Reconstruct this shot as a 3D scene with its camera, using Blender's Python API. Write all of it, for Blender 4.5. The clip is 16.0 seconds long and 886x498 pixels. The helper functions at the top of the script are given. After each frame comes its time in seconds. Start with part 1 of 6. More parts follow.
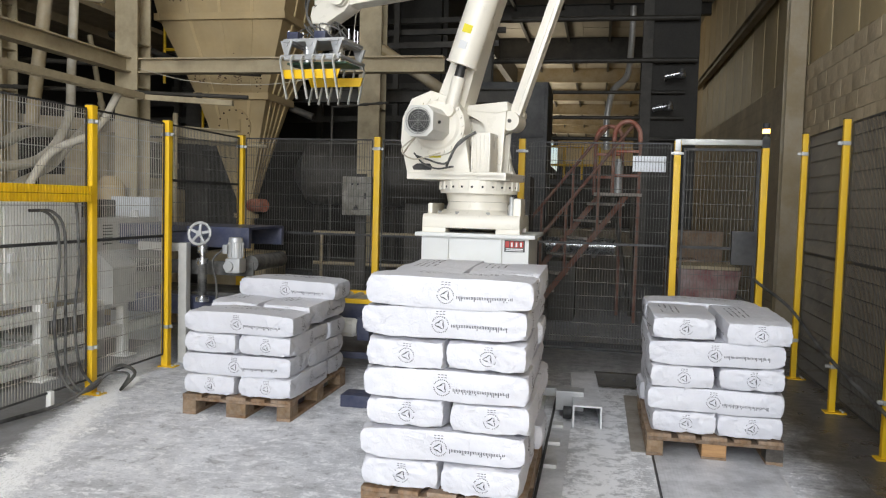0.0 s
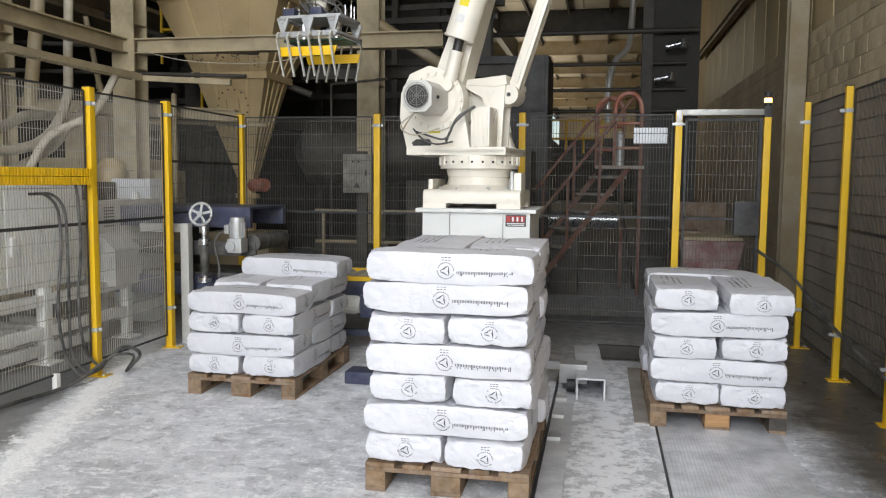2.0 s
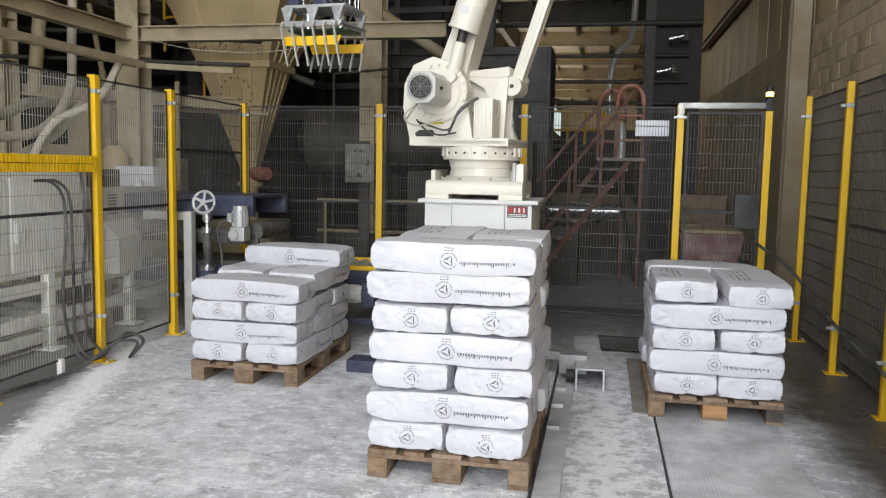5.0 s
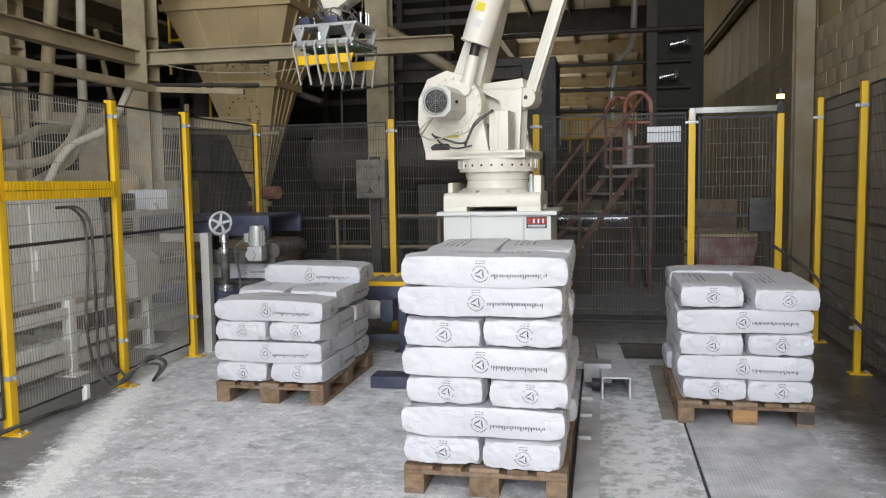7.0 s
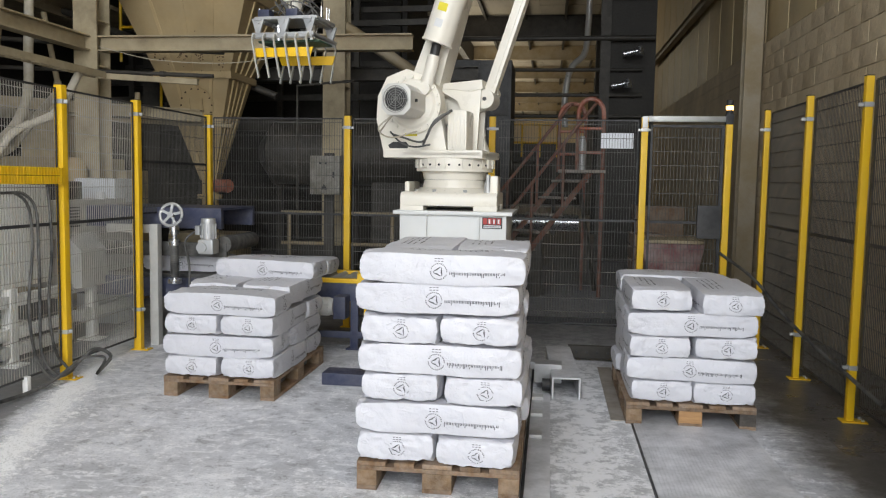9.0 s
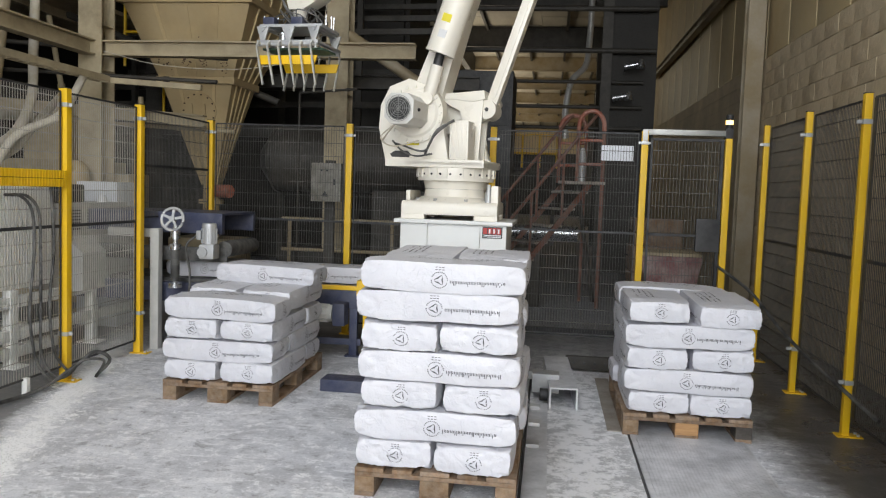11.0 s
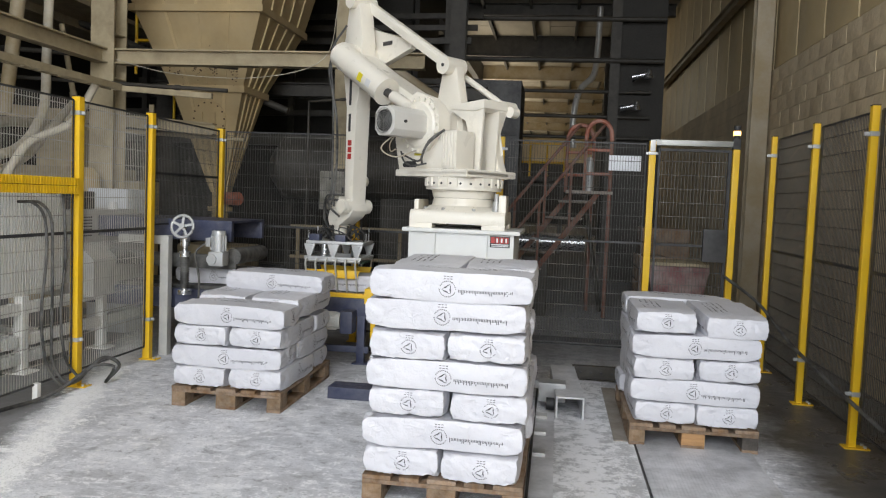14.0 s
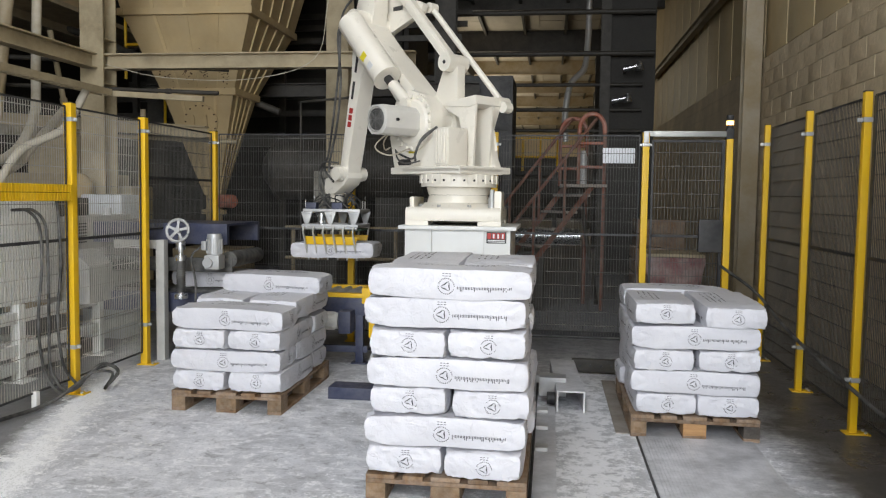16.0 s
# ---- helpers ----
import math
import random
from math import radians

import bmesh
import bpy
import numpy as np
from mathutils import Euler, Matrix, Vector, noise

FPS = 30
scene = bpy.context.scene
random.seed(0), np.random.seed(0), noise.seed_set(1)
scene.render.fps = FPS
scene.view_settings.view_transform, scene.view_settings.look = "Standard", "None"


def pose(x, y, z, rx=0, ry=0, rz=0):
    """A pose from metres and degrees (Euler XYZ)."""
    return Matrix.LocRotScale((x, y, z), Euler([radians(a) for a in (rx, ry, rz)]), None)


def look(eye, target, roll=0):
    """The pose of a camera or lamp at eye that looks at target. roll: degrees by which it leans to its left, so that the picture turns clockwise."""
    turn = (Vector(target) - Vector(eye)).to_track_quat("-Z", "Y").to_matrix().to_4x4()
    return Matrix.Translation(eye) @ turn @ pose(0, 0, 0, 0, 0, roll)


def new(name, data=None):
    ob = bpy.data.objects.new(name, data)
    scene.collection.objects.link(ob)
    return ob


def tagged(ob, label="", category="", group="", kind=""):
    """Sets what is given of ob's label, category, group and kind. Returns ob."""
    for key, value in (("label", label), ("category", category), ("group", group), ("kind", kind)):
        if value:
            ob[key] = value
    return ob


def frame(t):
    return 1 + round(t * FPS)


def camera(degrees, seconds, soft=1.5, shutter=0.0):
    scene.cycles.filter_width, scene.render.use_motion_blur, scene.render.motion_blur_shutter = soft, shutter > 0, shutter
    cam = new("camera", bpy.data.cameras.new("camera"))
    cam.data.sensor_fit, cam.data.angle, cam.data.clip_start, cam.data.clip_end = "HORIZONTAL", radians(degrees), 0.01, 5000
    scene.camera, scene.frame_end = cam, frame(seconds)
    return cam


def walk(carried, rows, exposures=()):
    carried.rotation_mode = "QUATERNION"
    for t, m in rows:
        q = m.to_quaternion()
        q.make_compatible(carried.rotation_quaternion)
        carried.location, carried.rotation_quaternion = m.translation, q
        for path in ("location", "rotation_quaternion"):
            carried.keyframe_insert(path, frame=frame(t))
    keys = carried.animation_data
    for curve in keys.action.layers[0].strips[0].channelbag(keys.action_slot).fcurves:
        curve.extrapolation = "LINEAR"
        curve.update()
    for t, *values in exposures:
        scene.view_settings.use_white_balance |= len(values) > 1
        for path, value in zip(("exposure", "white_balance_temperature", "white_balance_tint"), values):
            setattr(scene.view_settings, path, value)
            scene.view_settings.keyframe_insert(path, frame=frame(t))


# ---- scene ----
cam = camera(58.4, 16.0, soft=1.2, shutter=0.3)
PATH = [
    (0, (0.072, 0.004, 1.53), (-0.309, 1.963, 1.413), 1.6),
    (0.5, (0.074, 0.003, 1.529), (-0.305, 1.963, 1.41), 1.6),
    (1, (0.087, 0.008, 1.533), (-0.293, 1.966, 1.397), 1.2),
    (1.5, (0.091, 0.013, 1.528), (-0.288, 1.971, 1.374), 0.7),
    (2, (0.09, 0.015, 1.524), (-0.299, 1.969, 1.348), 0.5),
    (2.5, (0.081, 0.011, 1.516), (-0.32, 1.961, 1.33), 0.6),
    (3, (0.081, 0.0, 1.523), (-0.316, 1.949, 1.317), 0.4),
    (5.3, (0.083, -0.033, 1.529), (-0.304, 1.919, 1.332), 1.1),
    (5.5, (0.093, -0.034, 1.523), (-0.299, 1.92, 1.343), 1.0),
    (6, (0.097, -0.034, 1.523), (-0.297, 1.92, 1.354), 1.0),
    (6.5, (0.038, -0.025, 1.53), (-0.374, 1.925, 1.36), 0.4),
    (7, (-0.05, -0.062, 1.537), (-0.443, 1.891, 1.367), -0.9),
    (7.5, (-0.085, -0.075, 1.529), (-0.449, 1.885, 1.368), -0.6),
    (8, (-0.095, -0.086, 1.529), (-0.389, 1.886, 1.369), 0.3),
    (8.5, (-0.096, -0.08, 1.524), (-0.365, 1.895, 1.361), 0.7),
    (9, (-0.099, -0.085, 1.521), (-0.364, 1.891, 1.353), 1.0),
    (11.5, (-0.111, -0.125, 1.525), (-0.369, 1.853, 1.382), 2.1),
    (12, (-0.112, -0.128, 1.529), (-0.365, 1.851, 1.384), 2.1),
    (12.5, (-0.11, -0.133, 1.526), (-0.365, 1.845, 1.383), 2.1),
    (13, (-0.115, -0.14, 1.53), (-0.371, 1.838, 1.389), 2.4),
    (13.5, (-0.114, -0.144, 1.53), (-0.392, 1.832, 1.397), 2.3),
    (14, (-0.112, -0.154, 1.531), (-0.391, 1.823, 1.405), 2.3),
    (14.5, (-0.098, -0.156, 1.53), (-0.385, 1.82, 1.409), 2.4),
    (15, (-0.107, -0.159, 1.532), (-0.388, 1.818, 1.409), 2.2),
    (15.5, (-0.102, -0.154, 1.528), (-0.378, 1.823, 1.404), 1.0),
    (16, (-0.126, -0.149, 1.531), (-0.392, 1.828, 1.398), 0.8),
]
walk(cam, [(t, look(e, g, r)) for t, e, g, r in PATH], [(0, 0.08), (1.5, 0.08), (3.0, 0.04), (5.5, 0.0), (8.0, -0.1), (12.5, -0.1), (14.5, -0.04), (16.0, -0.04)])

# ---- light ----
world = bpy.data.worlds.new("sky")
scene.world = world
world.use_nodes = True
wn = world.node_tree.nodes
sky = wn.new("ShaderNodeTexSky")
sky.sky_type, sky.sun_disc = "NISHITA", False
sky.sun_elevation, sky.sun_rotation = radians(52), radians(200)
world.node_tree.links.new(sky.outputs[0], wn["Background"].inputs[0])
wn["Background"].inputs[1].default_value = 0.12


def lamp(name, kind, m, energy, colour, size=(1, 1), angle=0.5):
    data = bpy.data.lights.new(name, kind)
    data.energy, data.color = energy, colour
    if kind == "AREA":
        data.shape, data.size, data.size_y = "RECTANGLE", size[0], size[1]
    if kind == "SUN":
        data.angle = radians(angle)
    ob = new(name, data)
    ob.matrix_world = m
    return ob


lamp("sun", "SUN", look((3, -6, 14), (0, 0, 0)), 3.0, (1.0, 0.95, 0.88))
# daylight in the gate opening behind the camera
lamp("gate_daylight", "AREA", look((-0.7, -5.9, 4.5), (-0.9, 6.0, 0.9)), 1330, (0.94, 0.97, 1.0), (6.4, 6.8))
# unseen overhead fill, added to brighten sack tops and floor
lamp("overhead_fill", "AREA", look((-2.2, 2.8, 8.15), (-2.2, 2.81, 0.0)), 150, (0.95, 0.97, 1.0), (2.7, 3.5))
# unseen fill, added to light the roof of the long back bay
lamp("bay_fill", "AREA", look((-3.0, 40, 4.9), (0.0, 40, 7.2)), 480, (1.0, 0.88, 0.68), (34, 1.4))


# ---- materials ----
def ramp(nt, src, lo, hi, a=0.35, b=0.65):
    r = nt.nodes.new("ShaderNodeMapRange")
    r.inputs[1].default_value, r.inputs[2].default_value = a, b
    r.inputs[3].default_value, r.inputs[4].default_value = lo, hi
    nt.links.new(src, r.inputs[0])
    return r.outputs[0]


def noise_tex(nt, scale, detail=4.0, coords=None, rough=0.6):
    n = nt.nodes.new("ShaderNodeTexNoise")
    n.inputs["Scale"].default_value, n.inputs["Detail"].default_value = scale, detail
    n.inputs["Roughness"].default_value = rough
    if coords is not None:
        nt.links.new(coords, n.inputs["Vector"])
    return n.outputs["Fac"]


def mixed(nt, fac, a, b):
    m = nt.nodes.new("ShaderNodeMix")
    m.data_type = "RGBA"
    nt.links.new(fac, m.inputs[0])
    for k, c in ((6, a), (7, b)):
        if isinstance(c, tuple):
            m.inputs[k].default_value = (*c, 1)
        else:
            nt.links.new(c, m.inputs[k])
    return m.outputs[2]


def paint(name, base, rough=0.5, metal=0.0, dark=0.75, dust=(0.62, 0.6, 0.56), dusty=0.0, fine=30.0, coarse=2.5, bump=0.15, glow=0.0, spread=0.12, stretch=None):
    """A surface with coarse stains, fine grain, dust in patches and a little relief."""
    m = bpy.data.materials.new(name)
    m.use_nodes = True
    nt = m.node_tree
    b = nt.nodes["Principled BSDF"]
    geo = nt.nodes.new("ShaderNodeNewGeometry").outputs["Position"]
    tc = nt.nodes.new("ShaderNodeTexCoord").outputs["Object"]
    if stretch:
        mp = nt.nodes.new("ShaderNodeMapping")
        mp.inputs["Scale"].default_value = stretch
        nt.links.new(tc, mp.inputs[0])
        tc = mp.outputs[0]
    big, small = noise_tex(nt, coarse, 5, tc), noise_tex(nt, fine, 4, tc)
    col = mixed(nt, ramp(nt, big, 0.0, 1.0), tuple(c * dark for c in base), base)
    col = mixed(nt, ramp(nt, small, 0.0, 0.5, 0.4, 0.75), col, tuple(min(1, c * (1 - spread)) for c in base))
    if dusty:
        col = mixed(nt, ramp(nt, noise_tex(nt, coarse * 1.7 + 0.3, 8, geo, 0.7), 0.0, dusty, 0.38, 0.62), col, dust)
    info = nt.nodes.new("ShaderNodeObjectInfo").outputs["Random"]
    hsv = nt.nodes.new("ShaderNodeHueSaturation")
    nt.links.new(ramp(nt, info, 1 - spread, 1 + spread * 0.6, 0, 1), hsv.inputs["Value"])
    nt.links.new(col, hsv.inputs["Color"])
    nt.links.new(hsv.outputs[0], b.inputs["Base Color"])
    nt.links.new(ramp(nt, small, max(0.05, rough - 0.1), min(1, rough + 0.12), 0.3, 0.7), b.inputs["Roughness"])
    b.inputs["Metallic"].default_value = metal
    if bump:
        bp = nt.nodes.new("ShaderNodeBump")
        bp.inputs["Strength"].default_value, bp.inputs["Distance"].default_value = bump, 0.01
        nt.links.new(small, bp.inputs["Height"])
        nt.links.new(bp.outputs[0], b.inputs["Normal"])
    if glow:
        b.inputs["Emission Color"].default_value = (*base, 1)
        b.inputs["Emission Strength"].default_value = glow
    return m


def floor_material():
    """Grey concrete under trodden white mineral powder."""
    m = bpy.data.materials.new("dusty_concrete")
    m.use_nodes = True
    nt = m.node_tree
    b = nt.nodes["Principled BSDF"]
    pos = nt.nodes.new("ShaderNodeNewGeometry").outputs["Position"]
    n1, n2, n3, n4 = noise_tex(nt, 0.6, 6, pos, 0.65), noise_tex(nt, 2.4, 12, pos, 0.76), noise_tex(nt, 8, 15, pos, 0.84), noise_tex(nt, 60, 6, pos, 0.8)
    drag = nt.nodes.new("ShaderNodeMapping")
    drag.inputs["Rotation"].default_value, drag.inputs["Scale"].default_value = (0, 0, radians(25)), (3.0, 14.0, 1.0)
    nt.links.new(pos, drag.inputs[0])
    n5, n6 = noise_tex(nt, 1.0, 12, drag.outputs[0], 0.75), noise_tex(nt, 8.5, 15, pos, 0.82)
    col = mixed(nt, ramp(nt, n1, 0, 1, 0.38, 0.62), (0.42, 0.425, 0.45), (0.60, 0.605, 0.635))
    col = mixed(nt, ramp(nt, n2, 0, 0.75, 0.45, 0.56), col, (0.73, 0.735, 0.765))
    col = mixed(nt, ramp(nt, n5, 0, 0.7, 0.54, 0.60), col, (0.84, 0.84, 0.86))
    col = mixed(nt, ramp(nt, n3, 0, 0.9, 0.53, 0.56), col, (0.86, 0.86, 0.88))
    col = mixed(nt, ramp(nt, n3, 0.75, 0, 0.42, 0.455), col, (0.27, 0.27, 0.285))
    col = mixed(nt, ramp(nt, n4, 0, 0.6, 0.55, 0.62), col, (0.24, 0.24, 0.25))
    # swept band of powder beside the machine side
    mp = nt.nodes.new("ShaderNodeMapping")
    mp.inputs["Location"].default_value = (3.10, -4.1, 0)
    turn = nt.nodes.new("ShaderNodeMapping")
    turn.inputs["Rotation"].default_value = (0, 0, radians(-18.8))
    nt.links.new(pos, mp.inputs[0])
    nt.links.new(mp.outputs[0], turn.inputs[0])
    sp = nt.nodes.new("ShaderNodeSeparateXYZ")
    nt.links.new(turn.outputs[0], sp.inputs[0])
    ab = nt.nodes.new("ShaderNodeMath")
    ab.operation = "ABSOLUTE"
    nt.links.new(sp.outputs[0], ab.inputs[0])
    ad = nt.nodes.new("ShaderNodeMath")
    ad.operation = "MULTIPLY_ADD"
    nt.links.new(n2, ad.inputs[0])
    ad.inputs[1].default_value = 0.6
    nt.links.new(ab.outputs[0], ad.inputs[2])
    ad2 = nt.nodes.new("ShaderNodeMath")
    ad2.operation = "MULTIPLY_ADD"
    nt.links.new(n3, ad2.inputs[0])
    ad2.inputs[1].default_value = 1.0
    nt.links.new(ad.outputs[0], ad2.inputs[2])
    ad3 = nt.nodes.new("ShaderNodeMath")
    ad3.operation = "MULTIPLY_ADD"
    nt.links.new(n2, ad3.inputs[0])
    ad3.inputs[1].default_value = 0.7
    nt.links.new(sp.outputs[0], ad3.inputs[2])
    dirty = mixed(nt, ramp(nt, ad3.outputs[0], 0.88, 0, 0.10, 0.24), col, (0.15, 0.148, 0.148))
    col = mixed(nt, ramp(nt, ad2.outputs[0], 1.0, 0, 0.87, 0.92), dirty, (0.93, 0.93, 0.935))
    # dark sealed slab towards the side wall, with shade there mixed into its colour
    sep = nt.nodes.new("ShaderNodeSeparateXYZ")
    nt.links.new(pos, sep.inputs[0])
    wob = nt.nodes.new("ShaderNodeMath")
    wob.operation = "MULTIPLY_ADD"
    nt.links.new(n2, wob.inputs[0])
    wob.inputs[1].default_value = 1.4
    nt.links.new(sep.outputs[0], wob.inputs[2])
    # patchy powder trodden along the lane between the pallet bays
    lane = nt.nodes.new("ShaderNodeMath")
    lane.operation = "SUBTRACT"
    nt.links.new(sep.outputs[0], lane.inputs[0])
    lane.inputs[1].default_value = 0.15
    away = nt.nodes.new("ShaderNodeMath")
    away.operation = "ABSOLUTE"
    nt.links.new(lane.outputs[0], away.inputs[0])
    patch = nt.nodes.new("ShaderNodeMath")
    patch.operation = "MULTIPLY_ADD"
    nt.links.new(n6, patch.inputs[0])
    patch.inputs[1].default_value = 4.0
    nt.links.new(away.outputs[0], patch.inputs[2])
    bare = ramp(nt, away.outputs[0], 0.75, 0, 0.26, 0.34)
    col = mixed(nt, bare, col, (0.36, 0.365, 0.38))
    col = mixed(nt, ramp(nt, patch.outputs[0], 0.85, 0, 2.04, 2.30), col, (0.80, 0.80, 0.82))
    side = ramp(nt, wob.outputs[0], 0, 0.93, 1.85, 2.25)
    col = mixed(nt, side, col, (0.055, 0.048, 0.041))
    # darker bluish grey towards the back
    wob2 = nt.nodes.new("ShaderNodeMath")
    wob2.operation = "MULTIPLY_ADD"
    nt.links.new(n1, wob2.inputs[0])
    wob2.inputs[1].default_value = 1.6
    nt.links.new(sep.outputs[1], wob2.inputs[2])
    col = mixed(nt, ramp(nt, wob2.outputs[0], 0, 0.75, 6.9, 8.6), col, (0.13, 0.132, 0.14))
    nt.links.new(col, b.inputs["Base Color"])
    sealed = nt.nodes.new("ShaderNodeMath")
    sealed.operation = "MULTIPLY_ADD"
    nt.links.new(side, sealed.inputs[0])
    sealed.inputs[1].default_value = -0.38
    nt.links.new(ramp(nt, n2, 0.5, 0.9), sealed.inputs[2])
    nt.links.new(sealed.outputs[0], b.inputs["Roughness"])
    bp = nt.nodes.new("ShaderNodeBump")
    bp.inputs["Strength"].default_value, bp.inputs["Distance"].default_value = 0.35, 0.012
    nt.links.new(n3, bp.inputs["Height"])
    nt.links.new(bp.outputs[0], b.inputs["Normal"])
    return m


def film_material():
    """White woven plastic film with sharp creases and soft dents."""
    m = bpy.data.materials.new("white_sack_film")
    m.use_nodes = True
    nt = m.node_tree
    b = nt.nodes["Principled BSDF"]
    tc = nt.nodes.new("ShaderNodeTexCoord").outputs["Object"]
    info = nt.nodes.new("ShaderNodeObjectInfo").outputs["Random"]
    shift = nt.nodes.new("ShaderNodeVectorMath")
    shift.operation = "ADD"
    far = nt.nodes.new("ShaderNodeMath")
    far.operation = "MULTIPLY"
    far.inputs[1].default_value = 37.0
    nt.links.new(info, far.inputs[0])
    nt.links.new(tc, shift.inputs[0])
    nt.links.new(far.outputs[0], shift.inputs[1])
    p = shift.outputs[0]
    warp = nt.nodes.new("ShaderNodeTexNoise")
    warp.inputs["Scale"].default_value, warp.inputs["Detail"].default_value = 7.0, 3.0
    nt.links.new(p, warp.inputs["Vector"])
    bent = nt.nodes.new("ShaderNodeVectorMath")
    bent.operation = "MULTIPLY_ADD"
    nt.links.new(warp.outputs["Color"], bent.inputs[0])
    bent.inputs[1].default_value = (0.16, 0.16, 0.16)
    nt.links.new(p, bent.inputs[2])
    heights = []
    for scale, width, amount in ((6.5, 0.05, 0.7), (15.0, 0.06, 0.45)):
        v = nt.nodes.new("ShaderNodeTexVoronoi")
        v.feature = "DISTANCE_TO_EDGE"
        v.inputs["Scale"].default_value = scale
        nt.links.new(bent.outputs[0], v.inputs["Vector"])
        fold = ramp(nt, v.outputs["Distance"], amount, 0.0, 0.0, width)
        where = ramp(nt, noise_tex(nt, scale * 0.9, 3, p), 0.0, 1.0, 0.48, 0.66)
        mul = nt.nodes.new("ShaderNodeMath")
        mul.operation = "MULTIPLY"
        nt.links.new(fold, mul.inputs[0])
        nt.links.new(where, mul.inputs[1])
        heights.append(mul.outputs[0])
    heights.append(ramp(nt, noise_tex(nt, 11, 4, p), 0.0, 1.6, 0.25, 0.75))
    total = heights[0]
    for h in heights[1:]:
        add = nt.nodes.new("ShaderNodeMath")
        add.operation = "ADD"
        nt.links.new(total, add.inputs[0])
        nt.links.new(h, add.inputs[1])
        total = add.outputs[0]
    bp = nt.nodes.new("ShaderNodeBump")
    bp.inputs["Strength"].default_value, bp.inputs["Distance"].default_value = 0.6, 0.006
    nt.links.new(total, bp.inputs["Height"])
    nt.links.new(bp.outputs[0], b.inputs["Normal"])
    col = mixed(nt, ramp(nt, noise_tex(nt, 3, 5, p), 0, 1, 0.4, 0.65), (0.565, 0.565, 0.605), (0.61, 0.61, 0.65))
    nt.links.new(col, b.inputs["Base Color"])
    b.inputs["Roughness"].default_value = 0.46
    return m


CONCRETE = floor_material()
POWDER = paint("white_powder", (0.74, 0.74, 0.735), 0.95, fine=60, coarse=6, bump=0.6, dark=0.82)
SACK = film_material()
INK = paint("grey_ink", (0.035, 0.035, 0.04), 0.6, bump=0)
WOOD = paint("pallet_board", (0.23, 0.13, 0.06), 0.75, dark=0.5, fine=60, coarse=5, dusty=0.3, dust=(0.45, 0.41, 0.36), spread=0.3, stretch=(8, 1, 8))
FRESH = paint("fresh_pallet_wood", (0.50, 0.28, 0.12), 0.7, dark=0.7, fine=60, coarse=6, spread=0.25, stretch=(1, 8, 8))
DARKWOOD = paint("blackened_pallet_wood", (0.05, 0.042, 0.035), 0.8, dark=0.6, fine=60, coarse=6, dusty=0.25, dust=(0.2, 0.18, 0.16))
CHIP = paint("pressed_chip_block", (0.26, 0.165, 0.09), 0.85, dark=0.55, fine=140, coarse=14, bump=0.5, dusty=0.2, dust=(0.5, 0.45, 0.38), spread=0.2)
YELLOW = paint("yellow_powder_coat", (0.82, 0.50, 0.002), 0.5, dark=0.9, fine=24, dusty=0.04, spread=0.06, bump=0.05)
# darkened duct yellow, shade of the slots painted on the back plate
SLOTYELLOW = paint("shaded_slot_yellow", (0.42, 0.23, 0.004), 0.5, bump=0)
GALV = paint("galvanised_steel", (0.52, 0.53, 0.54), 0.45, 0.45, dark=0.7, fine=22, dusty=0.35)
GRILLE = paint("grey_grille_wire", (0.30, 0.30, 0.285), 0.4, 0.6)
STEEL = paint("bright_steel", (0.62, 0.63, 0.65), 0.28, 0.95, dark=0.85)
TINE = paint("pale_cast_tine", (0.60, 0.60, 0.56), 0.4, 0.15, dark=0.85, dusty=0.2)
# left fence wire: powder and the stronger light there, both in the colour
WIRE_DUSTY_LIT = paint("powdered_lit_mesh_wire", (0.38, 0.365, 0.33), 0.7, 0.1, dusty=0.5, dust=(0.55, 0.53, 0.48), coarse=1.2)
WIRE = paint("grey_mesh_wire", (0.09, 0.088, 0.082), 0.6, 0.2, dusty=0.5, dust=(0.22, 0.21, 0.19), coarse=1.2)
# dimmed copy of the mesh wire, shade of the right side in its colour
WIRE_SHADED = paint("shaded_mesh_wire", (0.06, 0.054, 0.045), 0.7, 0.0, dusty=0.4, dust=(0.16, 0.14, 0.11), coarse=1.2)
BLACK = paint("black_steel", (0.016, 0.016, 0.018), 0.55, dusty=0.06)
RUBBER = paint("black_rubber", (0.018, 0.018, 0.018), 0.6, bump=0.05, dusty=0.2)
ROBOT = paint("white_robot_enamel", (0.79, 0.75, 0.66), 0.34, dark=0.93, fine=10, coarse=3, bump=0.04, dusty=0.12, spread=0.02)
ROBOT_GREY = paint("grey_motor_cast", (0.62, 0.61, 0.575), 0.45, dark=0.85, dusty=0.2)
PEDESTAL = paint("pale_grey_enamel", (0.66, 0.67, 0.66), 0.4, dark=0.92, fine=12, dusty=0.2, spread=0.03)
HOPPER = paint("beige_hopper_paint", (0.54, 0.405, 0.21), 0.6, dark=0.74, fine=26, coarse=1.6, dusty=0.4, dust=(0.50, 0.40, 0.24), bump=0.2)
RUST = paint("rust_spot", (0.10, 0.062, 0.035), 0.9, bump=0.4)
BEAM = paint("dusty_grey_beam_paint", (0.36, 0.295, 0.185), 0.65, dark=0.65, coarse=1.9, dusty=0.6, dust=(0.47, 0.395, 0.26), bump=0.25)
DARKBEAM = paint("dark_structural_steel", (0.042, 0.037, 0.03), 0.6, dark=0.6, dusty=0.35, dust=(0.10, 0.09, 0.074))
TANBEAM = paint("tan_column_paint", (0.28, 0.215, 0.115), 0.55, dark=0.85, coarse=1.2, dusty=0.2)
